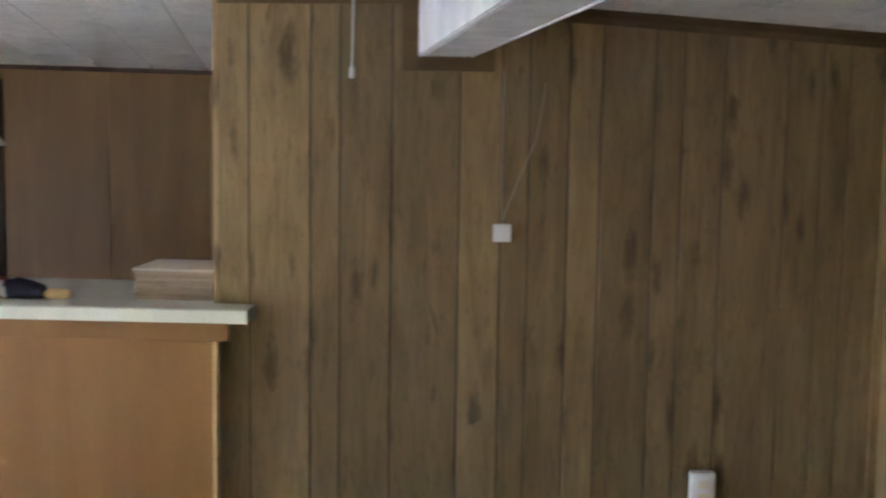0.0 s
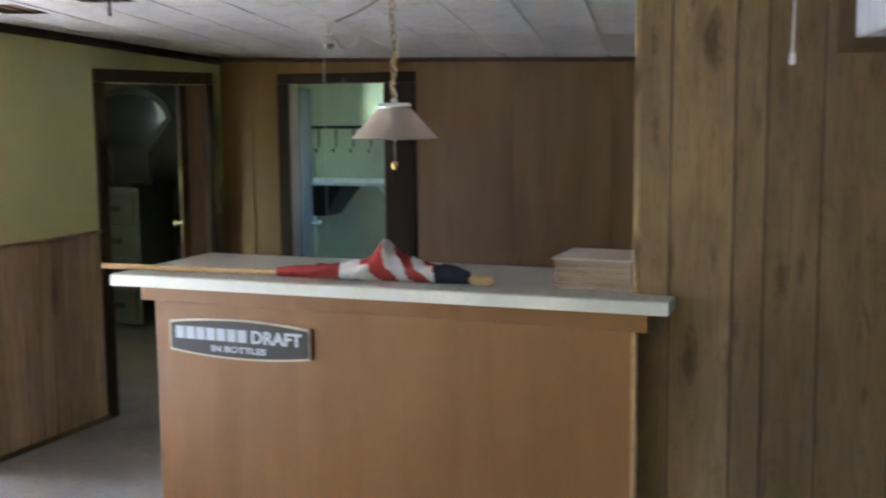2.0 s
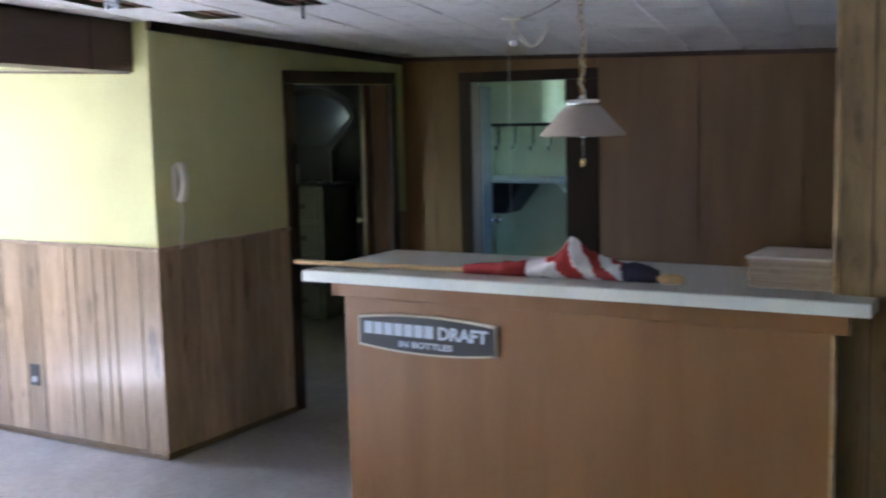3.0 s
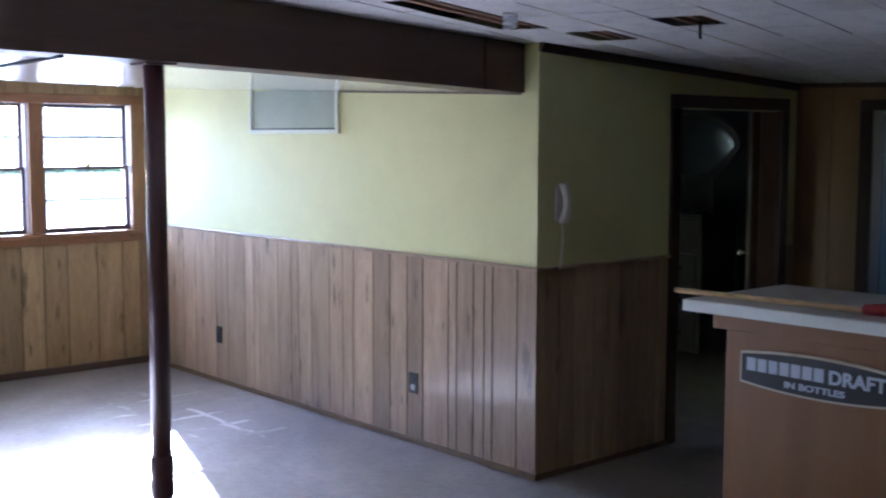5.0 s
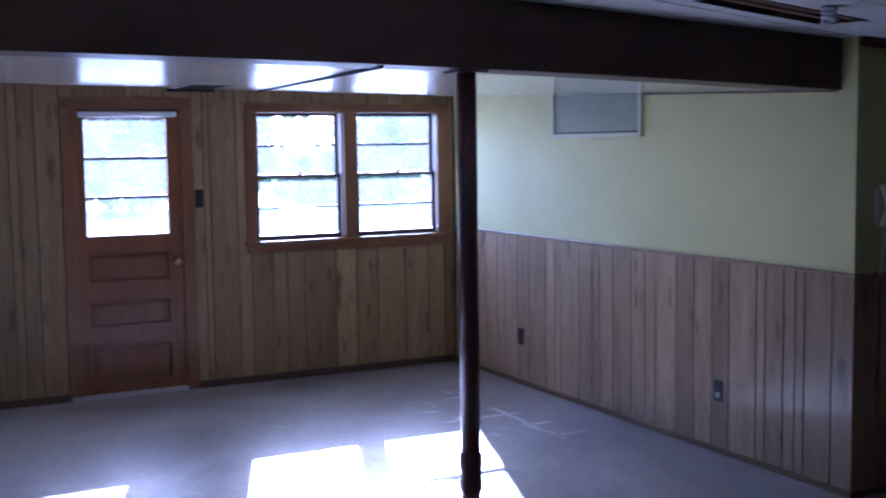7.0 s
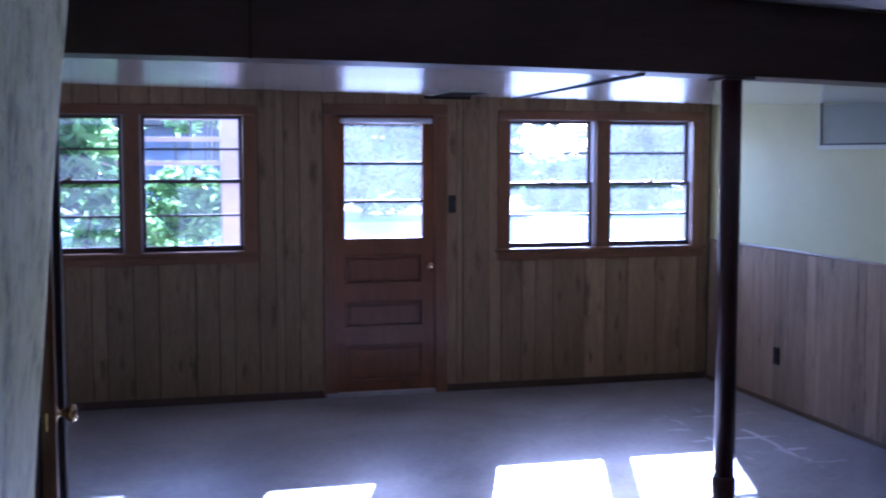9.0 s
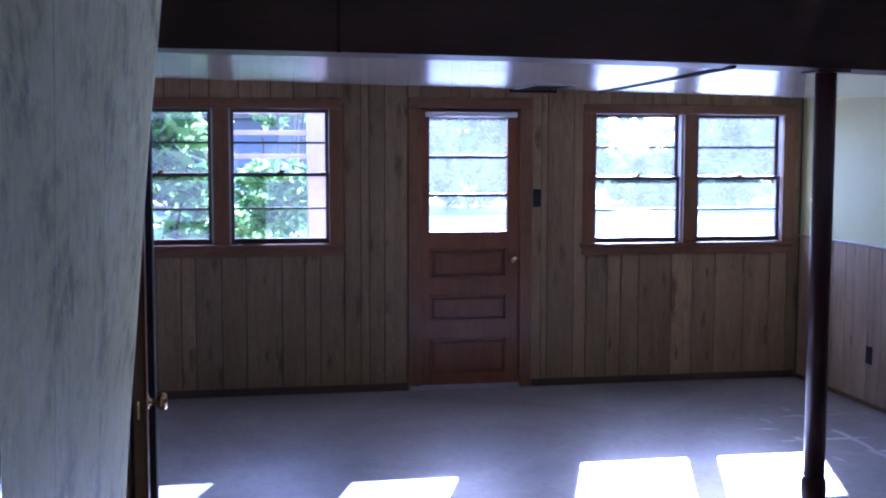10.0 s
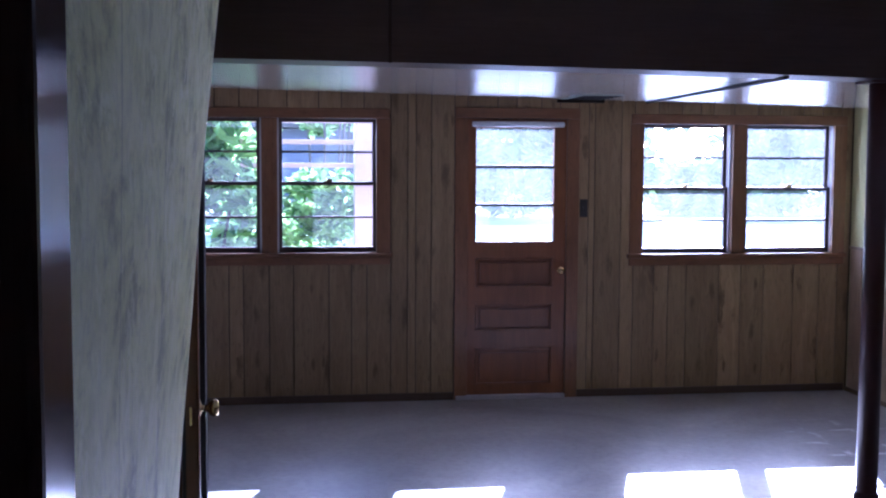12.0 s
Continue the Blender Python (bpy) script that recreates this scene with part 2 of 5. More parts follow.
def leaf_mat(name, lo, hi, through=0.35):
    t = Tree(name)
    geo = t.node("NewGeometry")
    col = t.ramp(geo.outputs["Random Per Island"], [(0.0, lo), (1.0, hi)])
    t.finish(col, 0.45)
    t.bsdf.inputs["Transmission Weight"].default_value = 0.0
    tr = t.node("BsdfTranslucent")
    t.link(col, tr.inputs["Color"])
    mx = t.node("MixShader")
    mx.inputs[0].default_value = through
    t.link(t.bsdf.outputs[0], mx.inputs[1])
    t.link(tr.outputs[0], mx.inputs[2])
    t.link(mx.outputs[0], t.nt.nodes["Material Output"].inputs["Surface"])
    return t.mat


M_PANEL = wood("knotty oak panelling", (0.245, 0.16, 0.071), (0.585, 0.417, 0.208), vary=0.32, knots=0.8, fibre=0.26, fleck=0.42)
M_PINE = wood("pale pine boards", (0.37, 0.235, 0.1), (0.6, 0.425, 0.21), vary=0.36, knots=0.9, fibre=0.3, fleck=0.4)
M_WAINS = wood("oak wainscot boards", (0.36, 0.245, 0.138), (0.66, 0.475, 0.295), rough=0.3, vary=0.38, knots=0.9, coat=0.4, fibre=0.14, fleck=0.28)
M_GROOVE = wood("dark groove backing", (0.06, 0.038, 0.02), (0.09, 0.058, 0.032), vary=0.1)
M_TRIM = wood("dark stained trim", (0.055, 0.028, 0.014), (0.11, 0.058, 0.03), axis="y", rough=0.35, vary=0.1)
M_TRIMV = wood("dark stained upright trim", (0.044, 0.022, 0.011), (0.088, 0.046, 0.024), rough=0.5, vary=0.1, spec=0.3)
M_BROWN = wood("mid-brown trim", (0.11, 0.067, 0.024), (0.19, 0.12, 0.046), axis="x", rough=0.5, vary=0.1, fibre=0.2)
M_BLACKWOOD = wood("near-black stained wood", (0.01, 0.006, 0.004), (0.022, 0.013, 0.008), rough=0.7, vary=0.05, spec=0.15)
M_BASEW = wood("worn dark baseboard", (0.08, 0.05, 0.034), (0.14, 0.09, 0.062), axis="y", rough=0.45, vary=0.1)
M_DARKTRIM = wood("deep brown doorway trim", (0.024, 0.013, 0.007), (0.045, 0.026, 0.014), rough=0.55, vary=0.05, spec=0.2)
M_JAMB = wood("dark glossy stained casing", (0.045, 0.023, 0.016), (0.085, 0.045, 0.03), rough=0.16, vary=0.1, coat=0.3)
M_BEAM = wood("dark brown beam board", (0.075, 0.042, 0.026), (0.125, 0.072, 0.045), axis="y", rough=0.45, vary=0.05, fleck=0.15)
M_CASE = wood("reddish window casing", (0.2, 0.092, 0.036), (0.34, 0.165, 0.072), axis="y", rough=0.35, vary=0.12, coat=0.2)
M_CASEV = wood("reddish upright casing", (0.2, 0.092, 0.036), (0.34, 0.165, 0.072), rough=0.35, vary=0.12, coat=0.2)
M_DOOR = wood("varnished door wood", (0.2, 0.075, 0.024), (0.33, 0.135, 0.047), rough=0.35, vary=0.12, coat=0.25, fleck=0.15)
M_SASH = wood("dark sash wood", (0.07, 0.042, 0.03), (0.125, 0.078, 0.056), axis="y", rough=0.4, vary=0.1)
M_LINER = paint("pale grey jamb liner", (0.5, 0.48, 0.5), 0.4, 0.08)
M_BAR = wood("orange-brown birch veneer", (0.235, 0.108, 0.029), (0.33, 0.165, 0.052), rough=0.4, vary=0.05, fine=0.42, fleck=0.06, fibre=0.1)
M_BACK = wood("brown back panelling", (0.172, 0.094, 0.029), (0.275, 0.16, 0.056), rough=0.4, vary=0.1, fine=0.45, fleck=0.1, spec=0.4, fibre=0.12)
M_DARKDOOR = wood("dark brown door", (0.05, 0.024, 0.012), (0.09, 0.045, 0.024), rough=0.6, vary=0.05, fleck=0.1, spec=0.15)
M_GLINT = wood("pale wood with a door glint in its colour", (0.5, 0.45, 0.4), (0.7, 0.65, 0.58), rough=0.25, vary=0.1, coat=0.3)
M_STICK = wood("pale wooden dowel", (0.55, 0.36, 0.16), (0.72, 0.5, 0.25), axis="x", rough=0.4, vary=0.05)
M_BOARD = wood("stacked fibre board", (0.4, 0.29, 0.2), (0.52, 0.4, 0.3), axis="x", rough=0.7, vary=0.2)
M_BOARDTOP = paint("pale board face", (0.62, 0.53, 0.46), 0.65, 0.08)
M_JOIST = wood("raw ceiling joist", (0.34, 0.19, 0.12), (0.5, 0.31, 0.2), axis="y", rough=0.7)
M_GREEN = paint("pale yellow-green wall paint", (0.63, 0.61, 0.275), 0.55, 0.05, 80.0, 0.12)
M_FLOOR = concrete_floor()
M_PLASTER = old_plaster()
M_TILE = ceiling_tile()
M_GLOSS = gloss_board()
M_WHITE = paint("white laminate", (0.78, 0.8, 0.76), 0.3, 0.03, 50.0, 0.03)
M_TOPLAM = paint("speckled cream laminate", (0.55, 0.545, 0.49), 0.28, 0.06, 160.0, 0.04)
M_DUCT = paint("white painted duct boxing", (0.84, 0.86, 0.92), 0.45, 0.13, 45.0, 0.25, size=5.0)
M_PLASTIC = paint("ivory plastic", (0.84, 0.79, 0.68), 0.3, 0.03)
M_WHITEPL = paint("white plastic", (0.85, 0.87, 0.93), 0.35, 0.02)
M_BLACK = paint("black plastic", (0.018, 0.017, 0.017), 0.4, 0.1)
# near-black base: the gloom of closed-off spaces is put into the colour
M_DARK = paint("plaster darkened for lack of light", (0.06, 0.055, 0.05), 0.8, 0.2)
# low grey that puts the dimness of the store room into its walls
M_STORE = paint("store room grey kept dark for dimness", (0.1, 0.108, 0.115), 0.8, 0.15)
M_OLIVE = paint("dark grey-green enamel", (0.075, 0.08, 0.065), 0.35, 0.15)
M_MINT = paint("pale mint green paint", (0.6, 0.66, 0.45), 0.4, 0.06)
M_VENT = paint("grey-green vent board", (0.3, 0.325, 0.22), 0.5, 0.1)
M_VENTF = paint("pale green vent frame", (0.62, 0.64, 0.47), 0.45, 0.06)
M_CHROME = metal("bright chrome", (0.8, 0.8, 0.8), 0.15)
M_BRASS = metal("worn brass", (0.72, 0.52, 0.25), 0.25)
M_STEEL = metal("grey steel", (0.4, 0.4, 0.4), 0.4)
M_POLE = paint("glossy maroon-brown paint", (0.085, 0.03, 0.03), 0.38, 0.12, bump=0.03, coat=0.3)
M_SHADE = paint("pleated cream lampshade", (0.52, 0.45, 0.38), 0.7, 0.05)
M_CORD = paint("ivory cord", (0.62, 0.58, 0.48), 0.6, 0.05)
M_CORDOLD = paint("aged brown cord", (0.2, 0.17, 0.13), 0.6, 0.1)
M_RED = paint("red flag cloth", (0.36, 0.03, 0.028), 0.8, 0.15, 200.0, 0.2, size=20.0)
M_CLOTH = paint("white flag cloth", (0.72, 0.7, 0.72), 0.8, 0.08, 200.0, 0.2, size=20.0)
M_NAVY = paint("navy flag cloth", (0.018, 0.018, 0.045), 0.8, 0.15, 200.0, 0.2, size=20.0)
M_SIGN = paint("dark grey sign face", (0.034, 0.031, 0.031), 0.45, 0.1)
M_SIGNED = paint("cream sign border", (0.62, 0.55, 0.4), 0.45, 0.05)
M_LETTER = paint("pale blue-grey lettering", (0.55, 0.6, 0.68), 0.5, 0.04)
M_MIRROR = metal("clouded old mirror", (0.3, 0.33, 0.37), 0.1)
M_GLASS = pane_glass("window glass", 0.006)
# the stronger film also stands in for the washed-out glare over the view
M_HAZY = pane_glass("dusty glass with added haze", 0.024)
M_GRASS = paint("sunlit lawn", (0.14, 0.2, 0.06), 0.9, 0.25, 30.0, 0.6, size=0.8)
M_GRAVEL = paint("pale gravel drive", (0.5, 0.47, 0.42), 0.9, 0.12, 25.0, 0.6)
M_LEAF = leaf_mat("fresh green leaf", (0.035, 0.11, 0.018), (0.42, 0.6, 0.2), 0.55)
M_LEAFFAR = leaf_mat("blue-green far leaf", (0.04, 0.085, 0.026), (0.13, 0.19, 0.06), 0.28)
M_BARK = wood("grey bark", (0.07, 0.055, 0.04), (0.16, 0.13, 0.1), rough=0.9)
M_POST = paint("weathered pink porch post", (0.62, 0.45, 0.4), 0.7, 0.1)
M_CARBLUE = paint("blue-grey siding", (0.1, 0.105, 0.145), 0.6, 0.1)


# ---- building helpers ----
ORG = {}
# the partition by the bar stands a little askew to the window wall; what hangs on it is laid out square and then turned with it
HINGE = Vector((-0.765, 4.19, 0.0))
PARTITION = Matrix.Translation(HINGE) @ Matrix.Rotation(radians(5.5), 4, "Z") @ Matrix.Translation(-HINGE)
SKEW = {"wall_bar", "crown_bar", "crown_bar_side", "corner_trim_bar", "duct_trim"}


def thing(name, label, category, at, group="", kind=""):
    ob = new(name)
    ob.location = at
    ob.empty_display_size = 0.1
    ORG[ob] = Vector(at)
    return tagged(ob, label, category, group, kind)


def part(name, bm, material, parent=None, label="", smooth=False):
    """Links a bmesh, given in world places, as one mesh object under its parent."""
    org = ORG.get(parent, Vector((0, 0, 0)))
    me = bpy.data.meshes.new(name)
    if parent in SKEW or name in SKEW:
        bmesh.ops.transform(bm, matrix=PARTITION, verts=bm.verts)
    bmesh.ops.translate(bm, verts=bm.verts, vec=-org)
    bmesh.ops.recalc_face_normals(bm, faces=bm.faces)
    bm.to_mesh(me)
    bm.free()
    me.materials.append(material)
    if smooth:
        for p in me.polygons:
            p.use_smooth = True
    ob = new(name, me)
    ORG[ob] = org
    if parent is not None:
        ob.parent = parent
    if label:
        ob["label"] = label
    return ob


def box(bm, x0, x1, y0, y1, z0, z1):
    v = [bm.verts.new((x, y, z)) for x in (x0, x1) for y in (y0, y1) for z in (z0, z1)]
    for f in ((0, 1, 3, 2), (4, 6, 7, 5), (0, 4, 5, 1), (2, 3, 7, 6), (0, 2, 6, 4), (1, 5, 7, 3)):
        bm.faces.new([v[i] for i in f])
    return v


def boxes(*spans):
    bm = bmesh.new()
    for s in spans:
        box(bm, *s)
    return bm


def soft_box(x0, x1, y0, y1, z0, z1, r=0.004, seg=2):
    bm = boxes((x0, x1, y0, y1, z0, z1))
    bmesh.ops.bevel(bm, geom=bm.edges[:], offset=r, segments=seg, affect="EDGES", profile=0.5)
    return bm


def lathe(rings, centre, axis="z", seg=24, closed=True):
    """Turns (radius, height) rings about an axis through centre."""
    bm = bmesh.new()
    rows = []
    for r, h in rings:
        row = []
        for i in range(seg):
            a = 2 * math.pi * i / seg
            p = (r * math.cos(a), r * math.sin(a), h)
            if axis == "x":
                p = (h, p[0], p[1])
            elif axis == "y":
                p = (p[0], h, p[1])
            row.append(bm.verts.new(Vector(centre) + Vector(p)))
        rows.append(row)
    for a, b in zip(rows, rows[1:]):
        for i in range(seg):
            bm.faces.new((a[i], a[(i + 1) % seg], b[(i + 1) % seg], b[i]))
    if closed:
        bm.faces.new(rows[0])
        bm.faces.new(rows[-1])
    return bm


def tube(points, r, seg=8, radii=None):
    """A round cord along points."""
    bm = bmesh.new()
    pts = [Vector(p) for p in points]
    rows = []
    for i, p in enumerate(pts):
        d = (pts[min(i + 1, len(pts) - 1)] - pts[max(i - 1, 0)]).normalized()
        side = d.cross(Vector((0.31, 0.47, 0.83))).normalized()
        up = side.cross(d)
        rr = radii[i] if radii else r
        rows.append([bm.verts.new(p + rr * (math.cos(2 * math.pi * k / seg) * side + math.sin(2 * math.pi * k / seg) * up)) for k in range(seg)])
    for a, b in zip(rows, rows[1:]):
        for i in range(seg):
            bm.faces.new((a[i], a[(i + 1) % seg], b[(i + 1) % seg], b[i]))
    bm.faces.new(rows[0])
    bm.faces.new(rows[-1])
    return bm


def plank(parent, material, axis, u0, u1, z0, z1, face, depth, side, z1b=None, chamfer=0.002, name="plank"):
    """One upright board on a wall. axis: the way the wall runs; side: +1 or -1, the way its face looks."""
    z1b = z1 if z1b is None else z1b
    c = min(chamfer, (u1 - u0) / 4)
    prof = [(u0, 0), (u0, depth - c), (u0 + c, depth), (u1 - c, depth), (u1, depth - c), (u1, 0)]
    verts = []
    for top in (0, 1):
        for u, d in prof:
            w = face - side * (depth - d)
            z = z0 if not top else z1 + (z1b - z1) * (u - u0) / max(u1 - u0, 1e-6)
            verts.append((u, w, z) if axis == "x" else (w, u, z))
    n = len(prof)
    faces = [tuple(range(n)), tuple(range(n, 2 * n))] + [(i, (i + 1) % n, n + (i + 1) % n, n + i) for i in range(n)]
    bm = bmesh.new()
    vs = [bm.verts.new(v) for v in verts]
    for f in faces:
        bm.faces.new([vs[i] for i in f])
    return part(name, bm, material, parent)


def board_run(parent, material, axis, marks, z0, z1, face, side, depth=0.012, gap=0.0065):
    """Boards between neighbouring marks; z0 and z1 are numbers or functions of the place."""
    lo = z0 if callable(z0) else (lambda u: z0)
    hi = z1 if callable(z1) else (lambda u: z1)
    for a, b in zip(marks, marks[1:]):
        plank(parent, material, axis, a + gap / 2, b - gap / 2, lo(a), hi(a), face, depth, side, hi(b))


def ceil_z(x, y):
    """The main ceiling has sunk a little towards the back and the side."""
    w = min(max((y - 4.2) / 2.35, 0.0), 1.0)
    return 2.235 - 0.056 * (y - 4.2) - 0.02 * w * (x + 4.0) - 0.06 * (1 - w) * max(x, 0.0)


def low_z(x, y):
    """The lower ceiling by the windows, sagging towards the green wall."""
    u, v = (x + 8.3) / 4.18, (y + 0.4) / 4.6
    far, near = 2.222 - 0.085 * v, 2.088 - 0.02 * v - 0.083 * max(v, 0) ** 2.2
    return far + (near - far) * u


# ---- structure ----
XW, YG, XP, YB = -8.3, 4.2, -4.1, 6.55
floor = tagged(part("floor", boxes((-8.5, 2.2, -1.8, 9.2, -0.2, 0.0)), M_FLOOR), "worn grey concrete basement floor with old tile marks", "floor", kind="structure")


def wall(name, bm, material, label):
    return tagged(part(name, bm, material), label, "wall", kind="structure")


# window wall, with its three openings
LW = (-0.93, 0.63, 1.06, 2.06)
RW = (2.54, 4.065, 1.04, 2.04)
DR = (1.24, 2.01, 0.0, 2.04)
wall_west = wall("wall_west", boxes(
    (-8.5, XW - 0.012, -1.8, LW[0], 0, 2.5), (-8.5, XW - 0.012, LW[0], LW[1], 0, LW[2]), (-8.5, XW - 0.012, LW[0], LW[1], LW[3], 2.5),
    (-8.5, XW - 0.012, LW[1], DR[0], 0, 2.5), (-8.5, XW - 0.012, DR[0], DR[1], DR[3], 2.5), (-8.5, XW - 0.012, DR[1], RW[0], 0, 2.5),
    (-8.5, XW - 0.012, RW[0], RW[1], 0, RW[2]), (-8.5, XW - 0.012, RW[0], RW[1], RW[3], 2.5), (-8.5, XW - 0.012, RW[1], 4.4, 0, 2.5)),
    M_GROOVE, "window wall clad with pale knotty pine boards")
wall_north = wall("wall_north", boxes((-8.3, XP, YG, YG + 0.12, 0, 2.4)), M_GREEN, "pale yellow-green painted wall above oak wainscot boards")
OL = (5.33, 6.36, 1.93)
wall_hall = wall("wall_hall", boxes((XP - 0.12, XP, YG + 0.12, OL[0], 0, 2.4), (XP - 0.12, XP, OL[0], OL[1], OL[2], 2.4), (XP - 0.12, XP, OL[1], YB, 0, 2.4)),
                 M_GREEN, "green painted wall with wainscot and a doorway")
OB = (-3.58, -2.76, 1.93)
wall_back = wall("wall_back", boxes((XP - 0.12, OB[0], YB, YB + 0.12, 0, 2.4), (OB[0], OB[1], YB, YB + 0.12, OB[2], 2.4), (OB[1], 2.2, YB, YB + 0.12, 0, 2.4)),
                 M_GROOVE, "back wall covered with brown wood panelling")
wall_bar = wall("wall_bar", boxes((-0.765, 1.749, YG + 0.003, YG + 0.1, 0, 2.45)), M_GROOVE, "partition wall clad with knotty oak panelling")
SKEW.add(wall_bar)
wall_east = wall("wall_east", boxes((1.737, 1.8770000000000002, -1.8, 6.6, 0, 2.6)), M_GROOVE, "side wall clad with oak panelling")
# the south wall is never in view; its dark colour limits bounce onto the panelling
wall_south = wall("wall_south", boxes((-1.18, 1.737, -1.3, -1.16, 0, 2.6)), M_GROOVE, "unseen wall behind the walk, dark to cut bounced light")
wall_closet = wall("wall_closet", boxes((-8.5, -1.0, -1.8, -1.66, 0, 2.6), (-4.9, -4.78, -1.66, -0.38, 0, 2.6), (-1.31, -1.18, -1.66, -0.9, 0, 2.6)), M_DARK, "side closet walls with darkness in their colour")


def grid_sheet(name, xs, ys, zf, material, up, label):
    bm = bmesh.new()
    g = [[[bm.verts.new((x, y, zf(x, y) + (up if k else 0))) for k in (0, 1)] for y in ys] for x in xs]
    for i in range(len(xs) - 1):
        for j in range(len(ys) - 1):
            for k in (0, 1):
                bm.faces.new((g[i][j][k], g[i + 1][j][k], g[i + 1][j + 1][k], g[i][j + 1][k]))
    n, m = len(xs) - 1, len(ys) - 1
    for i in range(n):
        for j in (0, m):
            bm.faces.new((g[i][j][0], g[i + 1][j][0], g[i + 1][j][1], g[i][j][1]))
    for j in range(m):
        for i in (0, n):
            bm.faces.new((g[i][j][0], g[i][j + 1][0], g[i][j + 1][1], g[i][j][1]))
    return tagged(part(name, bm, material), label, "ceiling", kind="structure")


low_ceiling = grid_sheet("ceiling_low", [-8.3 + 4.08 * i / 12 for i in range(13)], [-1.8 + 6.0 * j / 16 for j in range(17)], low_z, M_GLOSS, 0.06,
                         "low glossy white board ceiling by the windows")

# tiled ceiling: twelve-inch tiles, a few broken out
TS = 0.305
HOLES = ((-3.85, -3.6, 2.95, 3.83), (-3.77, -3.54, 4.02, 4.31), (-3.15, -2.91, 3.86, 4.12))


SLANT = Matrix.Rotation(radians(11.3), 2)


def in_hole(p, hole, grow=0.0):
    """Whether a place of the ceiling lies in a broken-out stretch, which is square to the tiles."""
    a, b, c, e = hole
    q = SLANT.transposed() @ Vector((p[0] - (a + b) / 2, p[1] - (c + e) / 2))
    return abs(q.x) < (b - a) / 2 + grow and abs(q.y) < (e - c) / 2 + grow


def tiles():
    bm = bmesh.new()
    rnd = random.Random(4)
    d = 0.006
    ga, gb = 0.0045, 0.0012
    at = lambda u, v: tuple(SLANT @ Vector((u, v)) + Vector((-1.275, 4.0)))
    inside = lambda p: -4.22 <= p[0] <= 1.9 and -1.75 <= p[1] <= 6.62

    def patch(u0, u1, v0, v1, dz, n):
        """A whole tile with its joints, or the cells of it that are left beside a hole or wall."""
        if n == 1:
            corner = [at(u, v) for u, v in ((u0, v0), (u1, v0), (u1, v1), (u0, v1))]
            inner = [at(u, v) for u, v in ((u0 + ga, v0 + gb), (u1 - ga, v0 + gb), (u1 - ga, v1 - gb), (u0 + ga, v1 - gb))]
            o = [bm.verts.new((*p, ceil_z(*p) + d)) for p in corner]
            q = [bm.verts.new((*p, ceil_z(*p) + dz)) for p in inner]
            bm.faces.new(q)
            for i in range(4):
                bm.faces.new((o[i], o[(i + 1) % 4], q[(i + 1) % 4], q[i]))
            return
        step = TS / n
        for i in range(n):
            for j in range(n):
                a, b = u0 + step * i, v0 + step * j
                m = at(a + step / 2, b + step / 2)
                if not inside(m) or any(in_hole(m, h) for h in HOLES):
                    continue
                a0, a1 = a + (ga if i == 0 else 0), a + step - (ga if i == n - 1 else 0)
                bm.faces.new([bm.verts.new((*p, ceil_z(*p) + dz)) for p in (at(a0, b), at(a1, b), at(a1, b + step), at(a0, b + step))])

    for i in range(-14, 14):
        for j in range(-22, 14):
            u0, v0 = i * TS, j * TS
            ring = [at(u0 + TS * k / 2, v0 + TS * m / 2) for k in range(3) for m in range(3)]
            if not any(inside(p) for p in ring):
                continue
            near = any(in_hole(p, h, 0.2) for p in ring for h in HOLES)
            patch(u0, u0 + TS, v0, v0 + TS, rnd.uniform(-0.0007, 0.0007), 16 if near or not all(inside(p) for p in ring) else 1)
    bm2 = bmesh.new()
    me = bpy.data.meshes.new("tmp")
    bm.to_mesh(me)
    bm.free()
    bm2.from_mesh(me)
    bpy.data.meshes.remove(me)
    return bm2


ceiling = tagged(part("ceiling", tiles(), M_TILE), "white fissured ceiling tiles with a few broken out", "ceiling", kind="structure")
deck = grid_sheet("ceiling_deck", [-4.2, 1.8], [-1.8, 6.7], lambda x, y: ceil_z(x, y) + 0.2, M_DARK, 0.05, "boards above the broken ceiling, shade in their colour")
for a, b, c, e in HOLES:
    for u in (-0.28, 0.05, 0.36):
        bm = bmesh.new()
        ends = []
        for v in (-0.5 * (e - c) - 0.12, 0.5 * (e - c) + 0.12):
            row = []
            for du, up in ((-0.014, 0.016), (0.014, 0.016), (0.014, 0.036), (-0.014, 0.036)):
                x, y = SLANT @ Vector(((b - a) * u + du, v)) + Vector(((a + b) / 2, (c + e) / 2))
                row.append(bm.verts.new((x, y, ceil_z(x, y) + up)))
            ends.append(row)
        for i in range(4):
            bm.faces.new((ends[0][i], ends[0][(i + 1) % 4], ends[1][(i + 1) % 4], ends[1][i]))
        bm.faces.new(ends[0])
        bm.faces.new(ends[1])
        tagged(part("furring_strip", bm, M_JOIST), "raw wood furring strip in the broken ceiling", "ceiling strip", group="furring strips", kind="structure")

